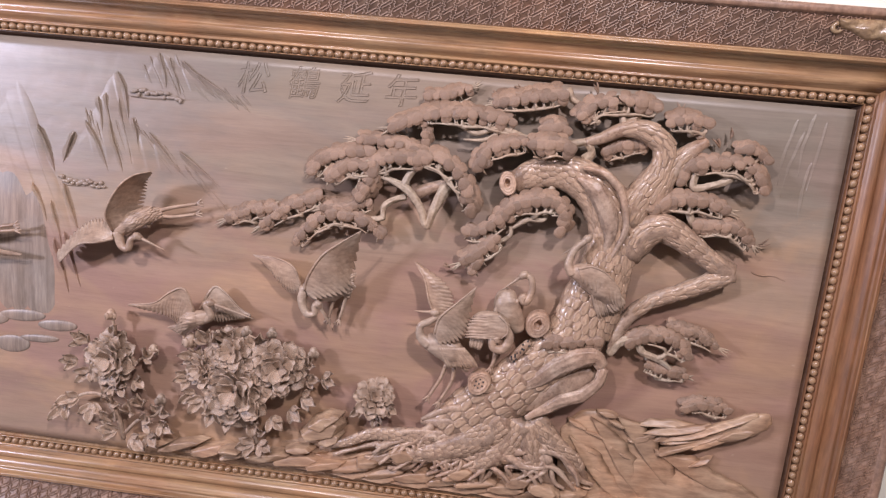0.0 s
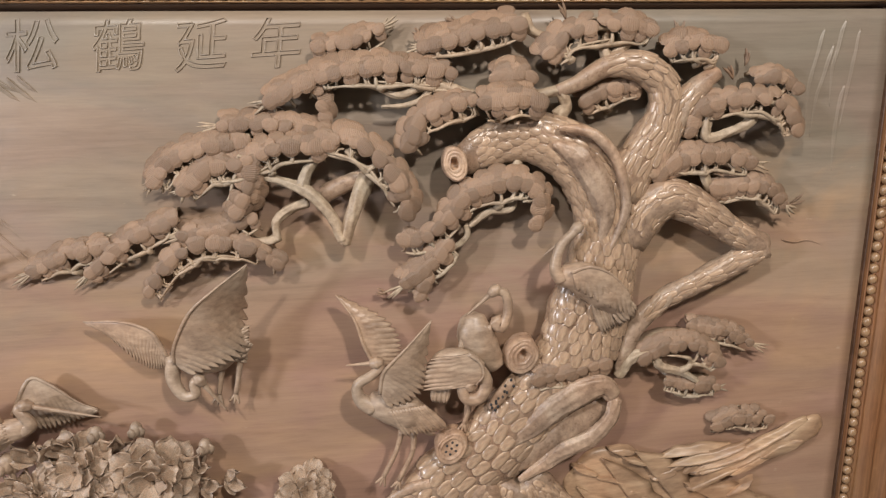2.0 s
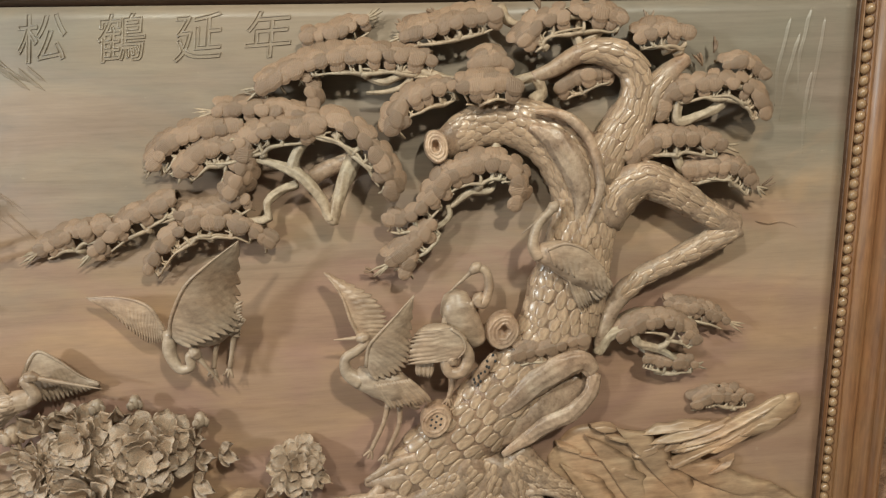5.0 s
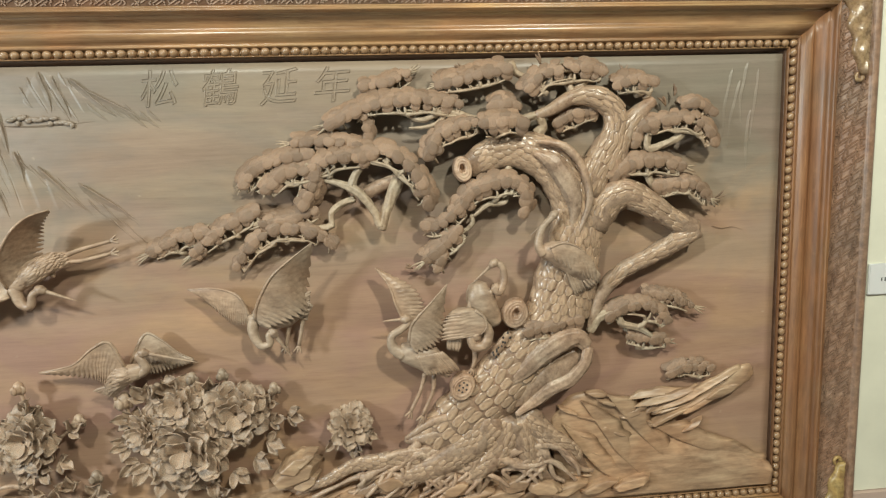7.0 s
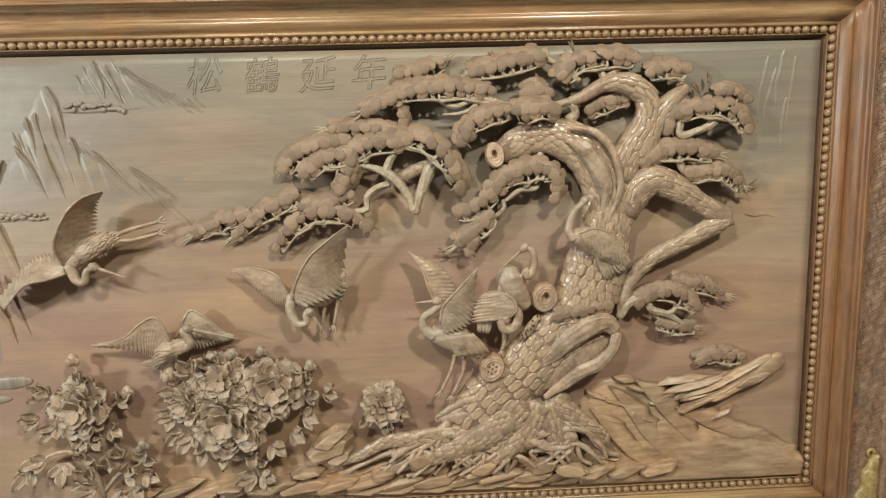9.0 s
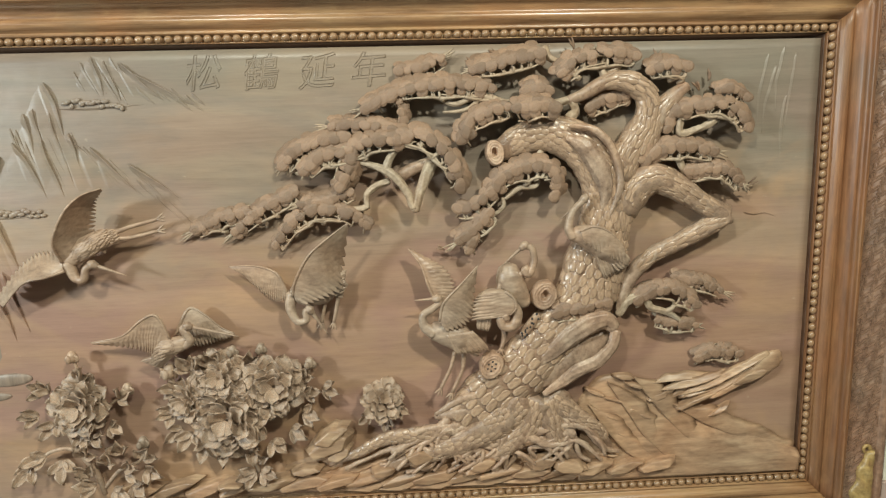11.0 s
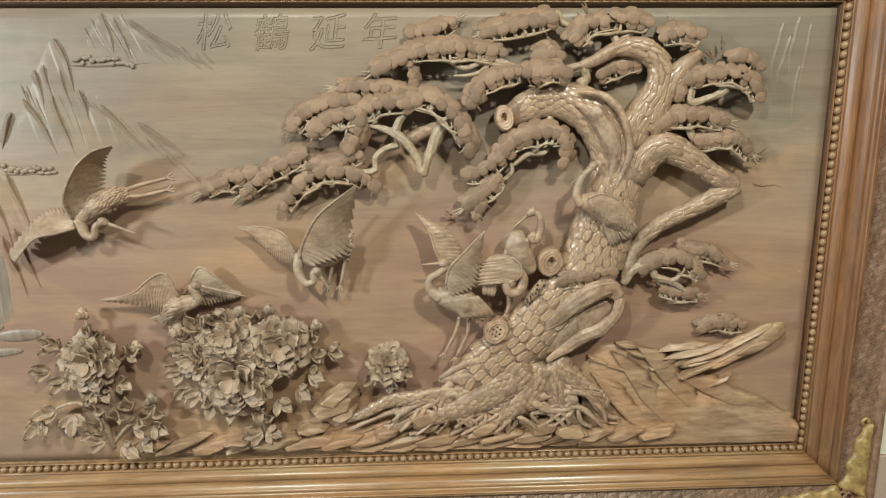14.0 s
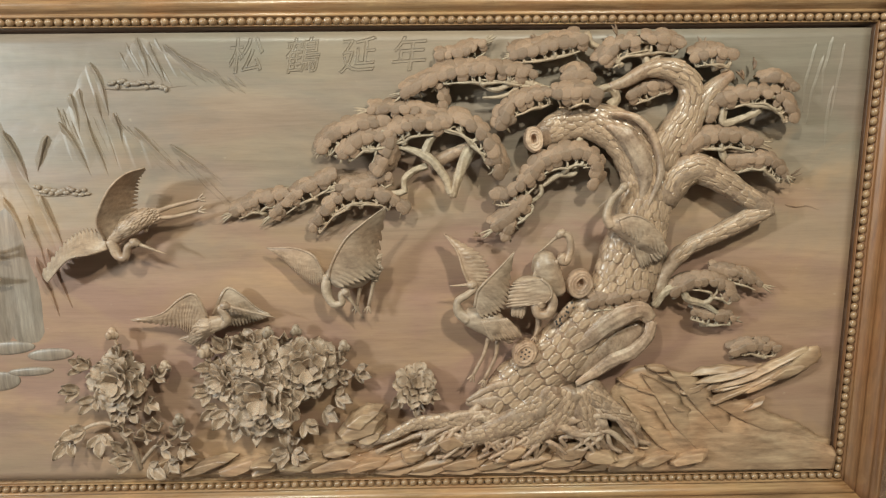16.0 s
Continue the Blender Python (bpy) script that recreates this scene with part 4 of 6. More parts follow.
foliage([(0.395, 0.055, 1.073), (0.437, 0.062, 1.096), (0.494, 0.062, 1.093), (0.546, 0.055, 1.057)], 2, 0.0175, [(0.470, 0.044, 1.041)])
foliage([(0.493, 0.037, 1.125), (0.549, 0.043, 1.115), (0.614, 0.037, 1.087)], 2, 0.0150, (), 1.4)
foliage([(0.448, 0.043, 1.018), (0.494, 0.045, 1.009), (0.551, 0.040, 0.999)], 1, 0.0160, (), 0.8)
foliage([(0.184, 0.076, 1.054), (0.245, 0.080, 1.063), (0.312, 0.074, 1.077)], 2, 0.0175)
foliage([(0.571, 0.022, 0.904), (0.610, 0.027, 0.919), (0.681, 0.022, 0.912)], 2, 0.0165, [(0.650, 0.014, 0.888)])

# young shoots that stand above the pads
for p, lean in (((0.432, 0.040, 1.674), 0.1), ((0.565, 0.030, 1.623), -0.2), ((0.542, 0.030, 1.600), -0.5), ((0.230, 0.040, 1.701), -0.5), ((0.047, 0.035, 1.690), -0.7), ((-0.092, 0.020, 1.674), 0.5), ((-0.015, 0.030, 1.669), -0.6),
                ((0.496, 0.030, 1.130), -0.3), ((0.553, 0.030, 1.126), 0.1), ((0.686, 0.030, 1.372), 1.2), ((-0.282, 0.030, 1.562), -1.2), ((-0.095, 0.030, 1.229), -1.3), ((-0.317, 0.030, 1.510), -1.1)):
    bm = bmesh.new()
    foot = Vector(p) - Vector((0.3 * lean * 0.02, 0.008, 0.014))
    for k in range(5):
        turn = lean + rnd.uniform(-0.45, 0.45)
        tip = foot + Vector((math.sin(turn), rnd.uniform(-0.1, 0.3), math.cos(turn))) * rnd.uniform(0.018, 0.030)
        blade(bm, foot, tip, 0.0042, 0.0018, 0.002, 4)
    part("shoot", bm, NEEDLE, tree)

# ---- roots and rocks ----
def shard(p, length, width, out, turn, seed, material=STONE):
    """A chipped slab of rock: a faceted hull, long along turn."""
    r = random.Random(seed)
    bm = bmesh.new()
    c, s = math.cos(radians(turn)), math.sin(radians(turn))
    for k in range(14):
        a = math.tau * k / 7 + r.uniform(-0.2, 0.2)
        e = 1.0 if k < 7 else 0.72
        u, v = math.cos(a) * length / 2 * e, math.sin(a) * width / 2 * e
        d = -0.004 if k < 7 else out * (0.75 + 0.5 * r.random())
        bm.verts.new(at((p[0] + c * u - s * v, max(-0.004, p[1] + d), p[2] + s * u + c * v)))
    hull = bmesh.ops.convex_hull(bm, input=bm.verts[:])
    loose = [v for v in bm.verts if not v.link_faces]
    bmesh.ops.delete(bm, geom=loose, context="VERTS")
    bmesh.ops.bevel(bm, geom=bm.edges[:], offset=0.0016, segments=1, affect="EDGES")
    return bm


def slope(top, foot, out, strata, angle, wave=7.0, fade=0.0, nx=90, nz=30, sharp=0.6, seed=0.0, taper=False, bite=0.45):
    """A bank of carved rock under a skyline: ledges run at an angle, the height dies out at the foot if fade."""
    bm = bmesh.new()
    line = smooth_line(top, nx)
    g = []
    ca, sa = math.cos(radians(angle)), math.sin(radians(angle))
    for i, q in enumerate(line):
        row = []
        edge = 1.0 if not taper else min(1.0, 3.0 * i / nx, 3.0 * (nx - i) / nx)
        for j in range(nz + 1):
            f = j / nz
            z = foot + (q[2] - foot) * f
            u = (q[0] * -sa + z * ca) * strata + 0.35 * wave * noise.noise(Vector((q[0] * 3 + seed, 0, z * 3))) * 0.3
            saw = (u % 1.0)
            ledge = (1 - saw) ** sharp if saw > 0.12 else saw / 0.12
            body = min(1.0, ((1 - f) * 3.2 + 0.02)) ** 0.5 * (1 - fade * (1 - f))
            rise = -0.0025 * fade + out * edge * body * (1 - bite + bite * ledge + 0.25 * noise.noise(Vector((q[0] * 11 + seed, 4, z * 11))))
            row.append(bm.verts.new(at((q[0], max(-0.004, rise), z))))
        g.append(row)
    for i in range(nx):
        for j in range(nz):
            bm.faces.new((g[i][j], g[i + 1][j], g[i + 1][j + 1], g[i][j + 1]))
    ext = bmesh.ops.extrude_face_region(bm, geom=bm.faces[:])
    for v in ext["geom"]:
        if isinstance(v, bmesh.types.BMVert):
            v.co.y = FACE + 0.006
    return bm


def wedge(pts, high, wide, n=24, flip=1, blunt=False):
    """A chiselled ledge: a sharp lip along pts, falling off gently to one side, steeply to the other."""
    bm = bmesh.new()
    rows = []
    for k, (p, t, o, side) in enumerate(stations(pts, n)):
        f = k / n
        h = high * (0.25 + 0.75 * math.sin(math.pi * min(1.0, 0.22 + f * 0.78)) ** 0.8) * (1 + 0.5 * noise.noise(p * 40)) * (1 if f < 0.85 else (1.001 - f) / 0.15)
        w = wide * (0.5 + 0.5 * math.sin(math.pi * (0.15 + 0.8 * f))) * (1 + 0.35 * noise.noise(p * 25 + Vector((3, 0, 0)))) * min(1.0, 0.05 + f * 3.5)
        if blunt:
            h = high * (1 - f) ** 0.7 * min(1.0, 0.15 + f * 9) * (1 + 0.3 * noise.noise(p * 40)) 
            w = wide * (0.85 + 0.3 * noise.noise(p * 25)) * min(1.0, 0.35 + f * 5, 0.06 + (1 - f) * 3)
        across = Vector((0, -1, 0)).cross(t).normalized() * flip
        rows.append([bm.verts.new(p + across * u * w + Vector((0, -h * v + (0.003 if v <= 0 else 0), 0))) for u, v in ((1.0, -0.12), (0.62, 0.10), (0.32, 0.32), (0.10, 0.72), (0.0, 1.0), (-0.05, 0.55), (-0.10, -0.12))])
    for a, b in zip(rows, rows[1:]):
        for k in range(6):
            bm.faces.new((a[k], a[k + 1], b[k + 1], b[k]))
        bm.faces.new((a[6], a[0], b[0], b[6]))
    bm.faces.new(rows[0])
    bm.faces.new(rows[-1])
    return bm


bank = thing("rock_bank", "carved wooden rocky bank along the panel's foot", "rock carving")
part("slope", slope([(0.258, 0.000, 0.799), (0.315, 0.000, 0.861), (0.412, 0.000, 0.852), (0.499, 0.000, 0.780), (0.639, 0.000, 0.714), (0.749, 0.000, 0.679), (0.864, 0.000, 0.629)], 0.572, 0.025, 13, -38, 7, 0.35, 90, 40, 1.3, bite=0.07), STONE, bank)
part("slope", slope([(-0.522, 0.000, 0.654), (-0.401, 0.000, 0.684), (-0.251, 0.000, 0.689), (-0.071, 0.000, 0.678), (0.140, 0.000, 0.690), (0.307, 0.000, 0.695), (0.416, 0.000, 0.637)], 0.578, 0.024, 30, 20, 7, 0.0, 110, 20, seed=3.0, taper=True), STONE, bank, "", False)
part("slope", slope([(-0.940, 0.000, 0.578), (-0.869, 0.000, 0.620), (-0.688, 0.000, 0.628), (-0.463, 0.000, 0.637), (-0.222, 0.000, 0.632), (0.081, 0.000, 0.617), (0.295, 0.000, 0.603), (0.419, 0.000, 0.580)], 0.584, 0.015, 26, 24, 6, 0.0, 130, 14, seed=9.0, taper=True), STONE, bank, "", False)
r9 = random.Random(9)
for k in range(17):
    f = k / 16
    x = -0.895 + 1.36 * f
    part("slab", shard((x, 0.006, 0.608 + 0.010 * r9.random()), r9.uniform(0.13, 0.19), r9.uniform(0.032, 0.044), r9.uniform(0.022, 0.032), r9.uniform(10, 22), 40 + k), STONE, bank, "", False)
for k, (p, ln, wd, out, turn) in enumerate([
        ((-0.399, 0.006, 0.742), 0.11, 0.050, 0.040, 32), ((-0.378, 0.004, 0.694), 0.09, 0.045, 0.036, 20), ((-0.461, 0.010, 0.650), 0.10, 0.028, 0.03, 8),
        ((-0.653, 0.020, 0.627), 0.085, 0.026, 0.04, 8),
        ((0.568, 0.012, 0.791), 0.17, 0.020, 0.022, 22), ((0.655, 0.012, 0.826), 0.17, 0.022, 0.024, 28), ((0.582, 0.010, 0.814), 0.13, 0.018, 0.018, 14),
        ((0.702, 0.016, 0.853), 0.13, 0.036, 0.026, 24), ((0.633, 0.006, 0.756), 0.09, 0.016, 0.016, 30), ((-0.161, 0.010, 0.669), 0.10, 0.05, 0.034, 6),
        ((0.154, 0.010, 0.647), 0.10, 0.045, 0.038, 12), ((0.230, 0.010, 0.629), 0.12, 0.04, 0.034, -8), ((-0.013, 0.020, 0.639), 0.12, 0.035, 0.03, 14)]):
    part("slab", shard(p, ln, wd, out, turn, 80 + k), STONE, bank, "", False)

for pts in ([(0.400, 0.024, 0.860), (0.448, 0.026, 0.800), (0.520, 0.024, 0.715), (0.640, 0.014, 0.605)], [(0.330, 0.024, 0.850), (0.385, 0.028, 0.770), (0.440, 0.026, 0.690), (0.535, 0.018, 0.595)],
            [(0.280, 0.026, 0.790), (0.325, 0.029, 0.725), (0.385, 0.026, 0.655), (0.470, 0.020, 0.598)], [(0.500, 0.021, 0.780), (0.600, 0.021, 0.722), (0.715, 0.015, 0.668), (0.850, 0.008, 0.622)],
            [(0.540, 0.020, 0.715), (0.635, 0.019, 0.660), (0.735, 0.013, 0.615), (0.815, 0.008, 0.598)]):
    part("ledge", wedge([(x, d - 0.0048, z) for x, d, z in pts], 0.0032, 0.050, 34), STONE, bank)
for k, (x, z, ln, wd, turn) in enumerate(((0.300, 0.822, 0.075, 0.016, -24), (0.352, 0.800, 0.085, 0.014, -14), (0.402, 0.838, 0.065, 0.016, -18), (0.375, 0.862, 0.070, 0.020, -8), (0.398, 0.770, 0.060, 0.013, -12),
                                          (0.345, 0.748, 0.055, 0.013, -22), (0.432, 0.752, 0.050, 0.012, -20), (0.372, 0.700, 0.050, 0.012, -30), (0.330, 0.650, 0.080, 0.016, -12), (0.405, 0.622, 0.075, 0.014, -18), (0.520, 0.775, 0.050, 0.013, -25))):
    part("slab", shard((x, 0.008, z), ln, wd, 0.016, turn, 300 + k), STONE, bank, "", False)
for k in range(11):
    f = k / 10
    p = Vector((0.465, 0.012, 0.804)).lerp(Vector((0.761, 0.014, 0.874)), f)
    part("slab", shard((p.x, p.y, p.z + r9.uniform(-0.012, 0.010)), r9.uniform(0.06, 0.10), r9.uniform(0.014, 0.024), r9.uniform(0.009, 0.016), r9.uniform(16, 34), 200 + k), STONE, bank, "", False)

bm = bmesh.new()
tube(bm, [(0.674, 0.016, 0.828), (0.701, 0.026, 0.849), (0.734, 0.032, 0.875), (0.764, 0.032, 0.899), (0.784, 0.028, 0.908)], [0.005, 0.014, 0.022, 0.024, 0.015], 26, 16, 0.45, 0.15, 3)
part("fallen_log", bm, STONE, bank)
for k, pts in enumerate(([(0.466, 0.016, 0.821), (0.535, 0.030, 0.832), (0.602, 0.034, 0.853), (0.642, 0.030, 0.868)], [(0.519, 0.018, 0.806), (0.594, 0.032, 0.830), (0.669, 0.040, 0.871), (0.752, 0.040, 0.914)],
                         [(0.531, 0.012, 0.778), (0.607, 0.024, 0.808), (0.662, 0.030, 0.840), (0.724, 0.036, 0.877)], [(0.443, 0.014, 0.840), (0.499, 0.022, 0.849), (0.566, 0.024, 0.853), (0.605, 0.020, 0.857)])):
    part("ledge", wedge(pts, 0.0085, 0.020, 26), STONE, bank)
for pts, rad in (([(0.108, 0.034, 0.816), (0.020, 0.042, 0.752), (-0.075, 0.046, 0.709), (-0.177, 0.042, 0.678), (-0.266, 0.032, 0.650)], [0.050, 0.040, 0.028, 0.018, 0.008]),
                 ([(0.145, 0.034, 0.815), (0.108, 0.042, 0.743), (0.050, 0.044, 0.690), (-0.015, 0.036, 0.648)], [0.046, 0.034, 0.022, 0.008]),
                 ([(0.167, 0.034, 0.815), (0.181, 0.042, 0.749), (0.205, 0.042, 0.694), (0.254, 0.030, 0.640)], [0.044, 0.032, 0.020, 0.008]),
                 ([(0.174, 0.034, 0.823), (0.240, 0.040, 0.767), (0.300, 0.038, 0.729), (0.344, 0.026, 0.660)], [0.040, 0.026, 0.017, 0.006]),
                 ([(-0.089, 0.040, 0.742), (-0.176, 0.044, 0.742), (-0.256, 0.044, 0.734), (-0.323, 0.040, 0.699), (-0.398, 0.034, 0.666)], [0.024, 0.020, 0.016, 0.011, 0.005])):
    limb("root_flare", pts, rad, 34, 16, 0.6, (0.05, 0.8), BARK, 0.2, 4, 0.62, 0.2)

for k, (p, ln, wd, out, turn) in enumerate((((-0.165, 0.024, 0.682), 0.100, 0.052, 0.034, 0),
                                            ((0.221, 0.022, 0.636), 0.105, 0.050, 0.034, -6),
                                            ((-0.005, 0.022, 0.653), 0.095, 0.046, 0.034, 16),
                                            ((-0.399, 0.008, 0.717), 0.150, 0.070, 0.034, 24),
                                            ((0.112, 0.026, 0.711), 0.075, 0.036, 0.030, 10),
                                            ((-0.375, 0.012, 0.756), 0.085, 0.030, 0.040, 30),
                                            ((-0.259, 0.016, 0.642), 0.085, 0.034, 0.030, 10))):
    part("slab", shard(p, ln, wd, out, turn, 400 + k), STONE, bank, "", False)

roots = new("roots")
roots.parent = tree
tagged(roots, "tangle of bare twisting roots over the rocks")
r4 = random.Random(4)
for k in range(32):
    f = k / 31
    base = Vector((-0.10 + 0.30 * f, 0.042, 0.770 - 0.03 * math.sin(math.pi * f) + r4.uniform(-0.02, 0.02)))
    tip = Vector((-0.32 + 0.64 * f + r4.uniform(-0.05, 0.05), 0.034, 0.650 + r4.uniform(-0.030, 0.055)))
    side = Vector((r4.uniform(-0.075, 0.075), 0.014, r4.uniform(-0.03, 0.04)))
    pts = [base, base.lerp(tip, 0.33) + side * 0.7, base.lerp(tip, 0.66) - side * 0.6 + Vector((0, 0.012, 0)), tip]
    bm = bmesh.new()
    tube(bm, pts, [0.0120, 0.0085, 0.0065, 0.0050], 30, 8, 0.9, 0.75, 3)
    mid = Vector(smooth_line(pts, 10)[5])
    fork = mid + Vector((r4.uniform(-0.07, 0.07), 0.006, r4.uniform(-0.06, -0.02)))
    tube(bm, [mid, mid.lerp(fork, 0.5) + Vector((0.008, 0.006, 0.004)), fork], [0.0070, 0.0060, 0.0046], 10, 6, 0.9, 0.3)
    part("root", bm, BARK, roots)
for pts, rad in (([(0.128, 0.050, 0.738), (0.215, 0.050, 0.752), (0.274, 0.050, 0.736), (0.324, 0.040, 0.675)], [0.012, 0.010, 0.007, 0.004]),
                 ([(0.106, 0.055, 0.733), (0.172, 0.055, 0.701), (0.246, 0.050, 0.705), (0.311, 0.040, 0.644)], [0.011, 0.009, 0.007, 0.004])):
    bm = bmesh.new()
    tube(bm, pts, rad, 40, 9, 0.85, 0.6, 3)
    part("root", bm, BARK, roots)

# ---- cranes ----
def wing(bm, lead, trail, n=11, thick=0.0030, gap=0.003, deep=0.0030):
    """A lofted wing: flight feathers overlap like shingles, with scalloped tips; two rows of coverts step up towards the front edge."""
    per, nv, n = 6, 14, round(n * 1.5)
    cols = n * per
    a, b = smooth_line(lead, cols), smooth_line(trail, cols)
    top, low = [], []
    for k in range(cols + 1):
        f = (k % per) / per
        tip = 1.0 + 0.07 - 0.75 * abs(f - 0.45) ** 1.6
        span = b[k] - a[k]
        one, two = [], []
        for j in range(nv + 1):
            v = j / nv
            g = v * (tip if v > 0.6 else 1 + (tip - 1) * v / 0.6)
            p = a[k] + span * g
            saw = deep * (1 - f) * max(0.0, v - 0.28)
            step = (0.0010 if v < 0.62 - 0.16 * abs(f - 0.5) else 0.0) + (0.0010 if v < 0.36 - 0.16 * abs((f + 0.5) % 1 - 0.5) else 0.0)
            p = p + Vector((0, 0.004 * math.sin(math.pi * v) + saw + step, 0))
            one.append(bm.verts.new(at(p)))
            two.append(bm.verts.new(at(p - Vector((0, thick + step, 0)))))
        top.append(one)
        low.append(two)
    for k in range(cols):
        for j in range(nv):
            bm.faces.new((top[k][j], top[k + 1][j], top[k + 1][j + 1], top[k][j + 1]))
            bm.faces.new((low[k][j], low[k + 1][j], low[k + 1][j + 1], low[k][j + 1]))
        bm.faces.new((top[k][nv], top[k + 1][nv], low[k + 1][nv], low[k][nv]))
        bm.faces.new((top[k][0], top[k + 1][0], low[k + 1][0], low[k][0]))
    for k in (0, cols):
        for j in range(nv):
            bm.faces.new((top[k][j], top[k][j + 1], low[k][j + 1], low[k][j]))
    tube(bm, [Vector(v) + Vector((0, gap * 0.5, 0)) for v in lead], [0.0042, 0.0030, 0.0014], 20, 8, 0.9)


def crane(label, body, body_r, neck, beak, wings=(), legs=(), tail=(), neck_r=0.0085, plumes=(0.45, 0.0005)):
    """A carved crane; plumes: from which part of the body on its feathers show, and how far they stand out."""
    bird = thing("crane", label, "bird carving", "carved cranes")
    bm = bmesh.new()
    tube(bm, body, body_r, 24, 18, 0.75, 0.05)
    trunk_part = part("body", bm, CRANE, bird)
    line = smooth_line(body, 20)
    rr = spread(body_r, 20)
    r = random.Random(len(label))
    bm = bmesh.new()
    for k in range(max(1, round(20 * plumes[0])), 19):
        for q in (-0.75, -0.45, -0.15, 0.15, 0.45, 0.75):
            q += 0.15 if k % 2 else 0.0
            t = (line[min(20, k + 1)] - line[k - 1]).normalized()
            s = Vector((-t.z, 0, t.x))
            p = line[k] + s * q * rr[k] + Vector((0, rr[k] * 0.75 * math.sqrt(max(0.0, 1 - q * q)) * 0.95, 0))
            blade(bm, p, p + t * 0.030 + s * r.uniform(-0.003, 0.003) + Vector((0, 0.0012, 0)), 0.0100, plumes[1], 0, 4)
    tagged(part("plumage", bm, CRANE, trunk_part), kind="stuff")
    bm = bmesh.new()
    tube(bm, neck, [body_r[0] * 0.8 if isinstance(body_r, list) else 0.014, neck_r * 1.15, neck_r, neck_r * 0.95], 26, 12, 0.95)
    head = Vector(neck[-1])
    way = (Vector(beak) - head).normalized()
    tube(bm, [head - way * 0.010, head, head + way * 0.012], [neck_r * 0.8, neck_r * 1.35, neck_r * 0.8], 8, 12, 1)
    neck_part = part("neck", bm, CRANE, bird)
    bm = bmesh.new()
    tube(bm, [head + way * 0.008, head.lerp(Vector(beak), 0.5), Vector(beak)], [0.0050, 0.0034, 0.0011], 8, 8, 1)
    part("beak", bm, CRANE, neck_part)
    for lead, trail, n in wings:
        bm = bmesh.new()
        wing(bm, lead, trail, n, deep=0.0030 if n > 7 else 0.0016)
        part("wing", bm, CRANE, bird)
    for leg in legs:
        bm = bmesh.new()
        tube(bm, leg, [0.0065, 0.0048, 0.0045], 12, 7, 1, 0.15)
        leg_part = part("leg", bm, CRANE, bird)
        bm = bmesh.new()
        foot = Vector(leg[-1])
        t = (foot - Vector(leg[-2])).normalized()
        for turn in (-0.5, 0.0, 0.5):
            e = foot + Vector((t.x * math.cos(turn) - t.z * math.sin(turn), 0.1, t.x * math.sin(turn) + t.z * math.cos(turn))) * 0.020
            tube(bm, [foot, (foot + e) / 2, e], [0.0034, 0.003, 0.0018], 4, 6)
        part("foot", bm, CRANE, leg_part)
    for a, b, w in tail:
        bm = bmesh.new()
        blade(bm, a, b, w, 0.0034, 0.0, 7)
        part("tail_feather", bm, CRANE, bird)


def fan(a0, a1, b0, b1, n, w):
    n, w = round(n * 1.7), w * 0.75
    a0, a1, b0, b1 = Vector(a0), Vector(a1), Vector(b0), Vector(b1)
    return [(a0.lerp(a1, k / (n - 1)), b0.lerp(b1, k / (n - 1)) + Vector((0, 0.002 * (k % 2), 0)), w) for k in range(n)]


crane("carved wooden crane gliding with trailing legs and raised wing", [(-0.982, 0.050, 1.223), (-0.943, 0.052, 1.249), (-0.905, 0.050, 1.269), (-0.880, 0.044, 1.277)], [0.018, 0.024, 0.022, 0.010],
      [(-0.981, 0.052, 1.220), (-0.966, 0.056, 1.185), (-0.946, 0.060, 1.180), (-0.937, 0.062, 1.205), (-0.920, 0.062, 1.216)], (-0.847, 0.056, 1.185),
      [([(-0.990, 0.060, 1.224), (-0.984, 0.096, 1.275), (-0.941, 0.118, 1.341), (-0.900, 0.118, 1.379), (-0.861, 0.100, 1.394)], [(-0.937, 0.052, 1.235), (-0.927, 0.034, 1.288), (-0.918, 0.034, 1.329), (-0.902, 0.050, 1.363), (-0.862, 0.094, 1.390)], 11),
       ([(-0.985, 0.064, 1.203), (-1.019, 0.080, 1.192), (-1.073, 0.078, 1.179), (-1.145, 0.050, 1.119)], [(-0.994, 0.050, 1.242), (-1.053, 0.036, 1.244), (-1.109, 0.030, 1.210), (-1.170, 0.030, 1.141)], 11)],
      [[(-0.882, 0.044, 1.285), (-0.825, 0.042, 1.302), (-0.770, 0.040, 1.316)], [(-0.878, 0.044, 1.273), (-0.827, 0.042, 1.276), (-0.772, 0.040, 1.288)]],
      fan((-0.914, 0.056, 1.283), (-0.903, 0.052, 1.252), (-0.881, 0.050, 1.293), (-0.894, 0.044, 1.240), 6, 0.012), plumes=(0.15, 0.0010))
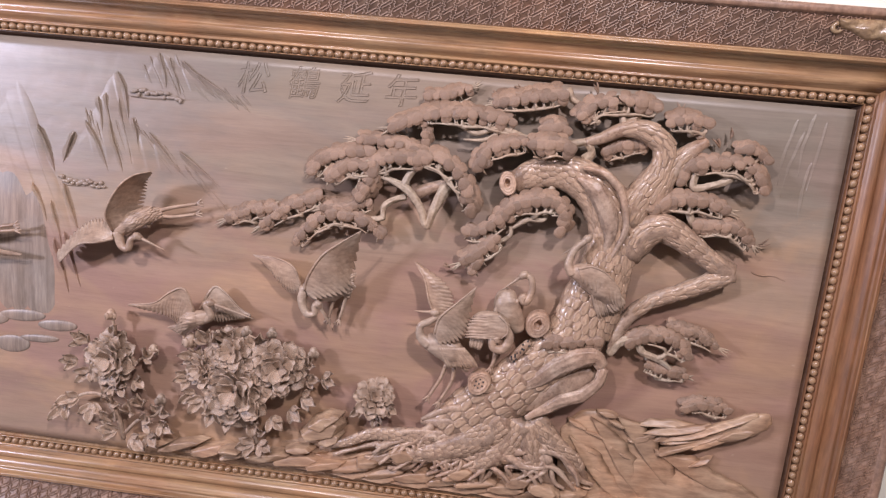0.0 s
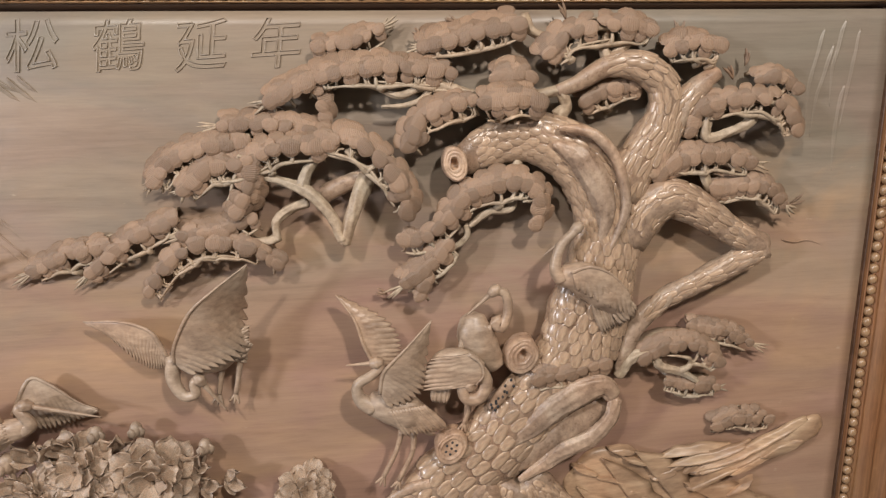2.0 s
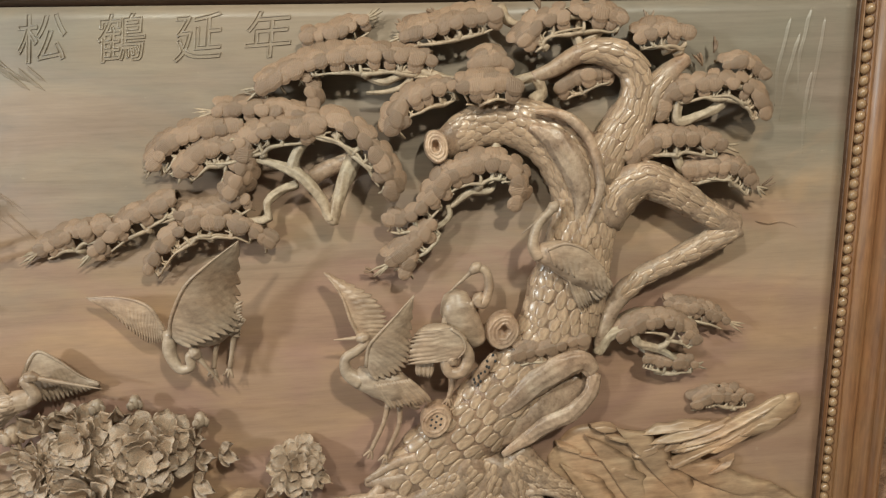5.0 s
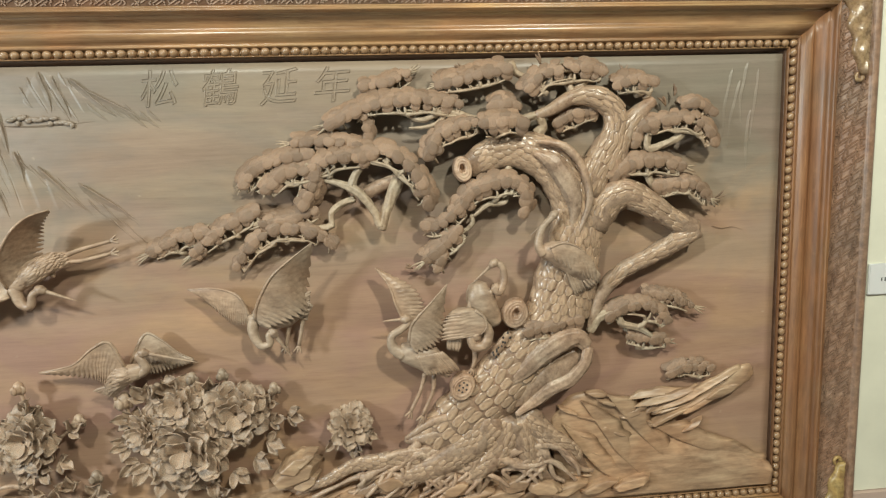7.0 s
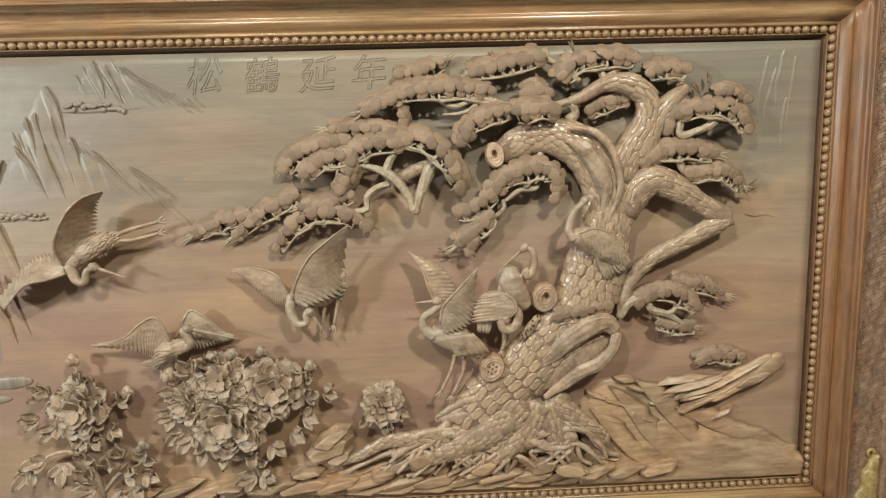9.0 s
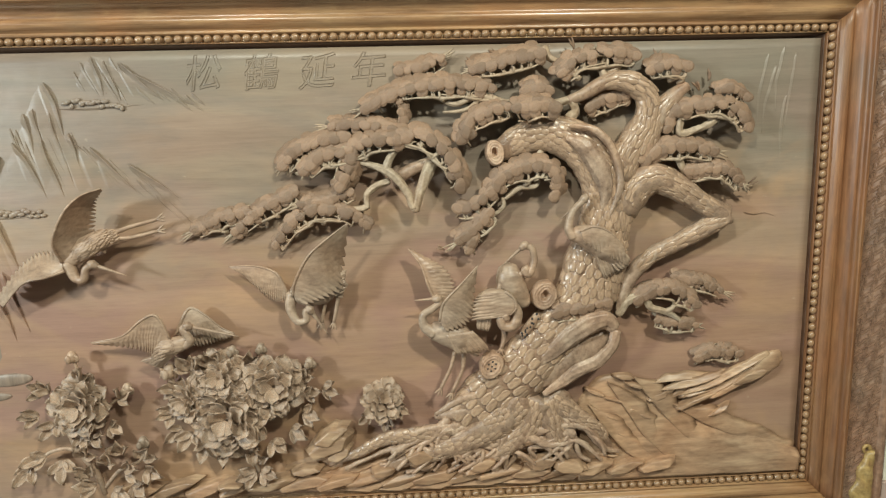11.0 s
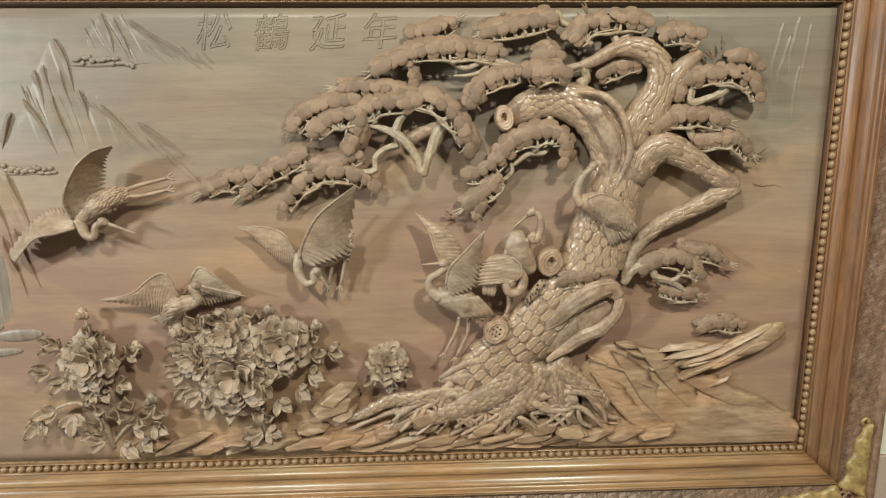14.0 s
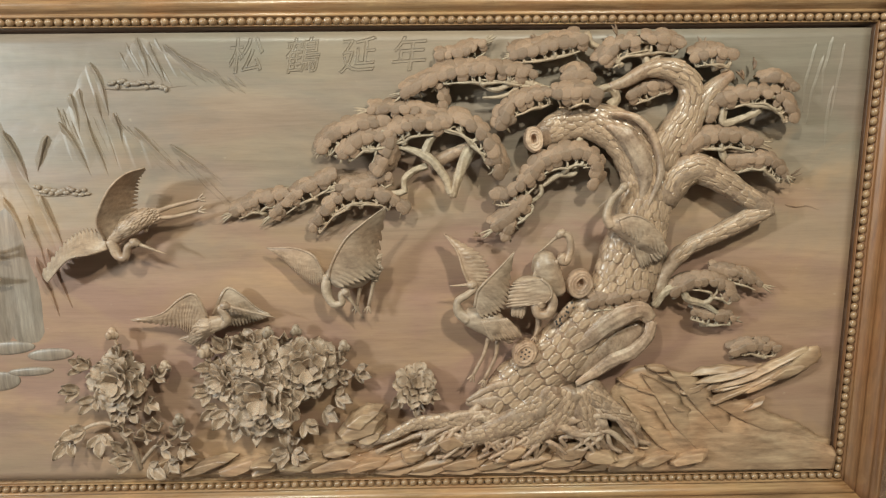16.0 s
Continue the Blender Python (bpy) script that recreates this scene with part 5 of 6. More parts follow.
crane("carved wooden crane diving with both wings lifted", [(-0.462, 0.046, 1.130), (-0.428, 0.050, 1.121), (-0.386, 0.052, 1.126), (-0.344, 0.046, 1.146)], [0.020, 0.028, 0.028, 0.012],
      [(-0.461, 0.050, 1.126), (-0.468, 0.054, 1.089), (-0.452, 0.058, 1.057), (-0.430, 0.062, 1.061), (-0.430, 0.064, 1.082), (-0.420, 0.064, 1.088)], (-0.381, 0.050, 1.018),
      [([(-0.457, 0.066, 1.123), (-0.446, 0.088, 1.161), (-0.410, 0.110, 1.222), (-0.369, 0.118, 1.259), (-0.312, 0.104, 1.300)], [(-0.430, 0.074, 1.102), (-0.380, 0.078, 1.118), (-0.340, 0.062, 1.136), (-0.334, 0.054, 1.190), (-0.313, 0.098, 1.292)], 10),
       ([(-0.474, 0.052, 1.130), (-0.496, 0.054, 1.177), (-0.545, 0.050, 1.196), (-0.612, 0.036, 1.195)], [(-0.477, 0.046, 1.109), (-0.506, 0.044, 1.108), (-0.537, 0.042, 1.130), (-0.586, 0.032, 1.176)], 13)],
      [[(-0.382, 0.044, 1.112), (-0.389, 0.044, 1.081), (-0.396, 0.040, 1.048)], [(-0.350, 0.046, 1.124), (-0.359, 0.044, 1.079), (-0.367, 0.040, 1.047)]],
      fan((-0.365, 0.060, 1.161), (-0.365, 0.054, 1.122), (-0.327, 0.056, 1.180), (-0.340, 0.046, 1.110), 7, 0.013), plumes=(0.8, 0.0008))
crane("carved wooden crane dancing with raised wings on the trunk", [(-0.125, 0.060, 1.021), (-0.093, 0.064, 1.015), (-0.056, 0.064, 0.999), (-0.014, 0.056, 0.972)], [0.022, 0.032, 0.034, 0.016],
      [(-0.120, 0.064, 1.016), (-0.143, 0.066, 1.034), (-0.146, 0.068, 1.062), (-0.122, 0.070, 1.079), (-0.104, 0.070, 1.094), (-0.110, 0.072, 1.104)], (-0.165, 0.066, 1.100),
      [([(-0.116, 0.062, 1.100), (-0.132, 0.066, 1.138), (-0.146, 0.060, 1.182), (-0.177, 0.048, 1.226)], [(-0.080, 0.054, 1.090), (-0.068, 0.050, 1.128), (-0.093, 0.048, 1.177), (-0.171, 0.044, 1.224)], 9),
       ([(-0.106, 0.086, 1.052), (-0.100, 0.094, 1.090), (-0.086, 0.104, 1.113), (-0.055, 0.110, 1.146), (-0.013, 0.100, 1.188)], [(-0.092, 0.090, 1.026), (-0.053, 0.086, 1.036), (-0.028, 0.080, 1.060), (-0.022, 0.082, 1.105), (-0.014, 0.096, 1.178)], 9)],
      [[(-0.070, 0.060, 0.963), (-0.082, 0.058, 0.921), (-0.107, 0.056, 0.869)], [(-0.048, 0.056, 0.957), (-0.052, 0.054, 0.914), (-0.079, 0.050, 0.854)]],
      fan((-0.090, 0.088, 1.018), (-0.030, 0.084, 1.022), (-0.062, 0.078, 0.962), (0.014, 0.066, 0.966), 7, 0.015), plumes=(0.9, 0.0005))
crane("carved wooden crane standing with neck curled back to preen", [(0.112, 0.042, 1.075), (0.084, 0.048, 1.112), (0.069, 0.050, 1.147), (0.066, 0.046, 1.174)], [0.020, 0.032, 0.034, 0.022],
      [(0.106, 0.056, 1.167), (0.118, 0.062, 1.157), (0.129, 0.064, 1.187), (0.123, 0.064, 1.218), (0.104, 0.066, 1.226)], (0.055, 0.062, 1.182), (),
      [[(0.055, 0.050, 1.011), (0.053, 0.050, 0.991), (0.050, 0.050, 0.965)]], fan((0.051, 0.064, 1.163), (0.094, 0.064, 1.161), (0.040, 0.052, 1.088), (0.105, 0.052, 1.084), 4, 0.018), plumes=(0.95, 0.0005))
crane("carved wooden crane bending with arched neck beside another", [(-0.018, 0.066, 1.065), (0.012, 0.072, 1.097), (0.043, 0.074, 1.098), (0.072, 0.072, 1.078)], [0.018, 0.024, 0.024, 0.020],
      [(0.067, 0.078, 1.087), (0.084, 0.080, 1.061), (0.074, 0.082, 1.032), (0.049, 0.084, 1.031), (0.042, 0.084, 1.053), (0.053, 0.084, 1.059)], (0.059, 0.086, 1.046),
      [([(0.052, 0.096, 1.121), (0.072, 0.097, 1.104), (0.078, 0.096, 1.080), (0.064, 0.095, 1.062)], [(-0.008, 0.082, 1.112), (-0.026, 0.080, 1.092), (-0.032, 0.078, 1.064), (-0.024, 0.078, 1.046)], 5)],
      [[(0.057, 0.056, 1.008), (0.054, 0.056, 0.988), (0.047, 0.054, 0.967)]], fan((-0.008, 0.074, 1.062), (0.020, 0.076, 1.060), (-0.012, 0.064, 1.020), (0.012, 0.066, 1.016), 4, 0.014), 0.011, (0.95, 0.0005))
crane("carved wooden crane perched on the pine trunk", [(0.221, 0.077, 1.253), (0.257, 0.081, 1.244), (0.300, 0.080, 1.218), (0.342, 0.071, 1.178)], [0.018, 0.030, 0.034, 0.020],
      [(0.222, 0.080, 1.245), (0.209, 0.081, 1.267), (0.217, 0.081, 1.303), (0.238, 0.080, 1.326), (0.247, 0.080, 1.336)], (0.190, 0.074, 1.288),
      [([(0.232, 0.100, 1.262), (0.262, 0.106, 1.272), (0.300, 0.104, 1.258), (0.338, 0.094, 1.222)], [(0.240, 0.098, 1.232), (0.278, 0.102, 1.212), (0.318, 0.096, 1.190), (0.352, 0.086, 1.172)], 7)], (),
      fan((0.270, 0.090, 1.213), (0.337, 0.081, 1.219), (0.303, 0.074, 1.137), (0.361, 0.067, 1.165), 8, 0.012), plumes=(0.9, 0.0005))
crane("carved wooden crane with spread wings above the peonies", [(-0.716, 0.050, 1.019), (-0.740, 0.052, 1.011), (-0.769, 0.050, 1.002), (-0.803, 0.042, 0.968)], [0.014, 0.020, 0.022, 0.010],
      [(-0.731, 0.052, 1.005), (-0.712, 0.060, 1.019), (-0.719, 0.062, 1.037), (-0.727, 0.062, 1.051), (-0.715, 0.062, 1.058)], (-0.598, 0.054, 1.024),
      [([(-0.761, 0.056, 1.027), (-0.784, 0.066, 1.087), (-0.822, 0.066, 1.076), (-0.875, 0.056, 1.037), (-0.957, 0.040, 1.020)], [(-0.792, 0.044, 0.976), (-0.815, 0.044, 0.984), (-0.838, 0.042, 0.998), (-0.885, 0.040, 1.006), (-0.949, 0.036, 1.013)], 12),
       ([(-0.754, 0.036, 1.030), (-0.721, 0.030, 1.092), (-0.688, 0.028, 1.079), (-0.650, 0.022, 1.041), (-0.619, 0.018, 1.023)], [(-0.727, 0.030, 1.000), (-0.701, 0.026, 0.999), (-0.672, 0.024, 1.005), (-0.645, 0.020, 1.009), (-0.617, 0.018, 1.017)], 9)],
      [[(-0.804, 0.040, 0.968), (-0.800, 0.040, 0.956), (-0.796, 0.040, 0.941)]], fan((-0.771, 0.056, 1.001), (-0.792, 0.050, 0.982), (-0.803, 0.044, 0.951), (-0.842, 0.040, 0.968), 6, 0.012))
crane("carved wooden crane flying off over the waterfall", [(-1.465, 0.050, 1.154), (-1.432, 0.050, 1.170), (-1.398, 0.050, 1.183), (-1.377, 0.044, 1.191)], [0.016, 0.022, 0.022, 0.010],
      [(-1.469, 0.050, 1.146), (-1.485, 0.055, 1.121), (-1.502, 0.058, 1.126), (-1.508, 0.058, 1.143)], (-1.567, 0.050, 1.111),
      [([(-1.461, 0.054, 1.155), (-1.394, 0.056, 1.143), (-1.334, 0.050, 1.136), (-1.264, 0.036, 1.126)], [(-1.454, 0.046, 1.126), (-1.405, 0.046, 1.112), (-1.349, 0.042, 1.115), (-1.276, 0.034, 1.118)], 10)],
      [[(-1.377, 0.044, 1.194), (-1.338, 0.044, 1.195), (-1.285, 0.040, 1.206)], [(-1.378, 0.044, 1.181), (-1.335, 0.044, 1.183), (-1.282, 0.040, 1.191)]])

# ---- peonies ----
def leaf_mesh(name, length, width, cup, pointed, material, seed):
    """A cupped petal or leaf of unit size, thick enough to catch the light on its rim, its root at the origin, growing along y."""
    q = random.Random(seed)
    curl, twist, wave = q.uniform(0.5, 1.2), q.uniform(-0.12, 0.12), q.uniform(0, 6)
    bm = bmesh.new()
    nu, nv = 9, 8
    g = []
    for j in range(nv + 1):
        v = j / nv
        if pointed:
            half = width / 2 * math.sin(math.pi * (0.06 + 0.92 * v)) ** 0.8 * (1 + 0.10 * math.sin(13 * v + wave))
        else:
            half = width / 2 * (0.35 + 0.65 * math.sin(math.pi * 0.5 * min(1, v * 1.5))) * (1.0 if v < 0.62 else max(0.34, math.sqrt(max(0.0, 1 - ((v - 0.62) / 0.42) ** 2))))
        row = []
        for i in range(nu):
            u = -1 + 2 * i / (nu - 1)
            y = length * v * (1 - (0.05 if pointed else 0.10) * u * u * v) + (0.0 if pointed else 0.035 * math.sin(5 * u + wave) * v ** 3)
            z = cup * v * v * 0.8 + cup * 0.55 * u * u * (0.4 + 0.6 * v) - cup * curl * max(0.0, v - 0.68) ** 1.2 * 2.6 + twist * u * v + 0.03 * math.sin(4 * u + wave) * v
            if pointed:
                z += -0.05 * (1 - abs(u)) ** 3 + 0.04 * math.sin(9 * v + 3 * abs(u))
            row.append(bm.verts.new((u * half, y, z)))
        g.append(row)
    for j in range(nv):
        for i in range(nu - 1):
            bm.faces.new((g[j][i], g[j][i + 1], g[j + 1][i + 1], g[j + 1][i]))
    ext = bmesh.ops.extrude_face_region(bm, geom=bm.faces[:])
    for v in ext["geom"]:
        if isinstance(v, bmesh.types.BMVert):
            v.co.z -= 0.075
    return mesh_of(name, bm, material)


PETALS = [leaf_mesh("petal", 1.0, 1.15, 0.42, False, PETAL, k) for k in range(7)]
LEAVES = [leaf_mesh("leaf", 1.0, 0.50, 0.30, True, PETAL, 20 + k) for k in range(4)]
rp = random.Random(11)


def flower(bush, p, radius, lean=(0.0, 0.0), whorls=5):
    """A double peony: whorls of cupped petals, flat outside, upright in the middle."""
    bm = bmesh.new()
    ball(bm, p, radius * 0.45, radius * 0.16, radius * 0.45)
    ob = part("flower", bm, PETAL, bush)
    axis = Vector((lean[0], -1, lean[1])).normalized()
    side = axis.cross(Vector((0, 0, 1))).normalized()
    up = side.cross(axis)
    for w in range(whorls):
        f = w / (whorls - 1)
        count = round(10 - 6 * f)
        for k in range(count):
            a = math.tau * (k + 0.5 * (w % 2) + rp.uniform(-0.2, 0.2)) / count
            ray = side * math.cos(a) + up * math.sin(a)
            tilt = radians(-6 + 40 * f + rp.uniform(-10, 10))
            grow = ray * math.cos(tilt) + axis * math.sin(tilt)
            out = axis * math.cos(tilt) - ray * math.sin(tilt)
            root = at(p) + ray * radius * (0.40 - 0.36 * f) + axis * radius * (0.06 + 0.20 * f)
            size = radius * (0.62 - 0.20 * f) * rp.uniform(0.85, 1.15)
            piece("petal", PETALS[rp.randrange(7)], facing(root, grow, out) @ Matrix.Diagonal((size * 0.80, size, size * 0.75, 1)), ob)


def leaves(bush, spots, size=0.05):
    """Sprays of three leaves: place and the way they point, in degrees."""
    for p, turn in spots:
        for dt, k in ((0, 1.0), (48, 0.78), (-48, 0.78)):
            a = radians(turn + dt + rp.uniform(-10, 10))
            grow = Vector((math.cos(a), -0.25 - rp.uniform(0, 0.4), math.sin(a))).normalized()
            out = Vector((rp.uniform(-0.3, 0.3), -1, 0.45 + rp.uniform(-0.3, 0.3)))
            s = size * k * rp.uniform(0.85, 1.15)
            piece("leaf", LEAVES[rp.randrange(4)], facing(at(p), grow, out - grow * out.dot(grow)) @ Matrix.Diagonal((s, s, s * 0.8, 1)), bush)


def bud(bush, p, foot, r=0.014):
    bm = bmesh.new()
    ball(bm, p, r * 0.85, r * 0.85, r * 1.15)
    for k in range(3):
        a = Vector(p) + Vector((r * 0.7 * math.cos(2.1 * k), r * 0.7 * math.sin(2.1 * k) + 0.002, -r))
        blade(bm, a, a + Vector((0, 0.002, r * 1.5)), r * 1.1, 0.002, 0, 3)
    tube(bm, [foot, (Vector(foot) + Vector(p)) / 2 + Vector((0.004, 0, 0)), p], 0.004, 8, 6)
    part("bud", bm, PETAL, bush)


def stem(bush, pts, radii):
    bm = bmesh.new()
    tube(bm, pts, radii, 18, 8, 0.9, 0.2)
    part("stem", bm, PETAL, bush)


bush = thing("peony_bush", "greyish carved wooden peony with bud and leafy stem", "flower carving", "carved peonies")
flower(bush, (-0.997, 0.040, 0.860), 0.080, (-0.1, 0.15))
stem(bush, [(-0.979, 0.020, 0.609), (-0.990, 0.030, 0.678), (-1.025, 0.034, 0.743), (-1.035, 0.034, 0.789), (-1.007, 0.030, 0.848)], [0.006, 0.008, 0.007, 0.006, 0.005])
stem(bush, [(-0.990, 0.030, 0.678), (-1.032, 0.036, 0.741), (-1.082, 0.036, 0.742), (-1.131, 0.030, 0.715)], [0.006, 0.006, 0.005, 0.004])
stem(bush, [(-0.978, 0.020, 0.625), (-0.932, 0.030, 0.677), (-0.877, 0.034, 0.702), (-0.858, 0.030, 0.741)], [0.005, 0.005, 0.004, 0.003])
bud(bush, (-1.009, 0.036, 0.984), (-1.001, 0.030, 0.908))
bud(bush, (-0.865, 0.030, 0.751), (-0.863, 0.026, 0.698))
bud(bush, (-0.889, 0.030, 0.894), (-0.937, 0.026, 0.853))
leaves(bush, [((-1.000, 0.034, 0.925), 60), ((-1.091, 0.030, 0.895), 150), ((-1.111, 0.030, 0.835), 190), ((-0.915, 0.030, 0.869), 20), ((-1.007, 0.034, 0.781), -70), ((-1.071, 0.030, 0.811), -130),
              ((-0.938, 0.034, 0.803), -20), ((-1.074, 0.034, 0.896), 110), ((-0.987, 0.030, 0.787), -50)], 0.050)
leaves(bush, [((-1.106, 0.034, 0.729), 200), ((-1.064, 0.034, 0.713), -80), ((-1.012, 0.036, 0.721), 60), ((-0.957, 0.034, 0.695), 70), ((-0.915, 0.034, 0.679), 20), ((-0.866, 0.030, 0.676), -20), ((-0.871, 0.030, 0.707), 60),
              ((-0.992, 0.034, 0.641), 170), ((-0.949, 0.034, 0.625), -20), ((-1.006, 0.030, 0.663), 120), ((-0.899, 0.030, 0.637), -40), ((-1.148, 0.030, 0.697), -120), ((-0.921, 0.030, 0.724), 90)], 0.055)

bush = thing("peony_bush", "greyish carved wooden peony cluster with large double blooms", "flower carving", "carved peonies")
flower(bush, (-0.633, 0.050, 0.820), 0.104, (-0.12, 0.05), 6)
flower(bush, (-0.524, 0.044, 0.891), 0.086, (0.18, 0.22), 5)
flower(bush, (-0.653, 0.036, 0.912), 0.076, (-0.15, 0.3), 4)
flower(bush, (-0.739, 0.034, 0.857), 0.062, (-0.4, 0.1), 4)
stem(bush, [(-0.585, 0.020, 0.650), (-0.595, 0.030, 0.703), (-0.614, 0.030, 0.750)], [0.007, 0.007, 0.006])
stem(bush, [(-0.781, 0.030, 0.942), (-0.775, 0.030, 0.890), (-0.754, 0.030, 0.829)], [0.006, 0.006, 0.006])
bud(bush, (-0.779, 0.036, 0.937), (-0.776, 0.030, 0.875), 0.018)
bud(bush, (-0.703, 0.034, 0.958), (-0.734, 0.030, 0.904), 0.015)
bud(bush, (-0.623, 0.030, 0.980), (-0.616, 0.026, 0.931), 0.013)
bud(bush, (-0.553, 0.030, 0.984), (-0.547, 0.026, 0.944), 0.013)
bud(bush, (-0.435, 0.030, 0.941), (-0.452, 0.026, 0.890), 0.014)
leaves(bush, [((-0.764, 0.030, 0.889), 170), ((-0.779, 0.030, 0.829), 200), ((-0.764, 0.030, 0.783), 210), ((-0.738, 0.034, 0.772), 235), ((-0.704, 0.034, 0.742), 250), ((-0.655, 0.036, 0.730), 270), ((-0.600, 0.036, 0.736), 285),
              ((-0.540, 0.036, 0.743), 310), ((-0.488, 0.034, 0.772), 330), ((-0.459, 0.030, 0.809), -10), ((-0.449, 0.030, 0.862), 5), ((-0.406, 0.026, 0.870), -5), ((-0.462, 0.030, 0.900), 60), ((-0.590, 0.030, 0.655), 200),
              ((-0.575, 0.030, 0.655), -20), ((-0.581, 0.030, 0.679), 90), ((-0.731, 0.034, 0.935), 120), ((-0.724, 0.030, 0.941), 40), ((-0.674, 0.030, 0.948), 110), ((-0.589, 0.030, 0.946), 80)], 0.054)

bush = thing("peony_bush", "small greyish carved wooden peony beside the roots", "flower carving", "carved peonies")
flower(bush, (-0.255, 0.040, 0.837), 0.058, (0.35, 0.65), 4)
stem(bush, [(-0.242, 0.020, 0.746), (-0.249, 0.030, 0.790), (-0.251, 0.030, 0.820)], [0.005, 0.006, 0.006])
leaves(bush, [((-0.289, 0.030, 0.798), 220), ((-0.219, 0.030, 0.812), -20), ((-0.249, 0.030, 0.782), 270)], 0.040)

# ---- far mountains, waterfall and clouds in low relief ----
hills = thing("mountain_relief", "distant craggy mountains carved in low relief on the board", "relief carving")


def crag(top, foot, out, angle, strata, seed):
    part("peak", slope(top, foot, out * 0.8, strata * 0.45, angle, 4, 0.75, 200, 60, 0.9, seed, True, 0.30), BOARD, hills)


def ridge(pts, high=0.0048, wide=0.022):
    part("ridge", wedge([(q[0], 0.0, q[2]) for q in pts], high, wide, 22, -1, True), BOARD, hills)


crag([(-1.179, 0.000, 1.391), (-1.129, 0.000, 1.472), (-1.079, 0.000, 1.552), (-1.026, 0.000, 1.641), (-1.001, 0.000, 1.591), (-0.976, 0.000, 1.504), (-0.897, 0.000, 1.470), (-0.807, 0.000, 1.401), (-0.687, 0.000, 1.345)], 1.350, 0.0085, -76, 62, 2.0)
crag([(-0.981, 0.000, 1.584), (-0.942, 0.000, 1.643), (-0.903, 0.000, 1.699), (-0.858, 0.000, 1.681), (-0.814, 0.000, 1.655), (-0.736, 0.000, 1.615), (-0.644, 0.000, 1.580)], 1.598, 0.0065, -64, 66, 5.0)
crag([(-1.418, 0.000, 1.529), (-1.310, 0.000, 1.633), (-1.246, 0.000, 1.507), (-1.218, 0.000, 1.405), (-1.186, 0.000, 1.336), (-1.150, 0.000, 1.223), (-1.120, 0.000, 1.079)], 1.12, 0.010, -70, 52, 8.0)
crag([(0.686, 0.000, 1.427), (0.708, 0.000, 1.576), (0.729, 0.000, 1.656), (0.767, 0.000, 1.692), (0.795, 0.000, 1.681), (0.813, 0.000, 1.575), (0.835, 0.000, 1.425)], 1.28, 0.003, 78, 16, 11.0)


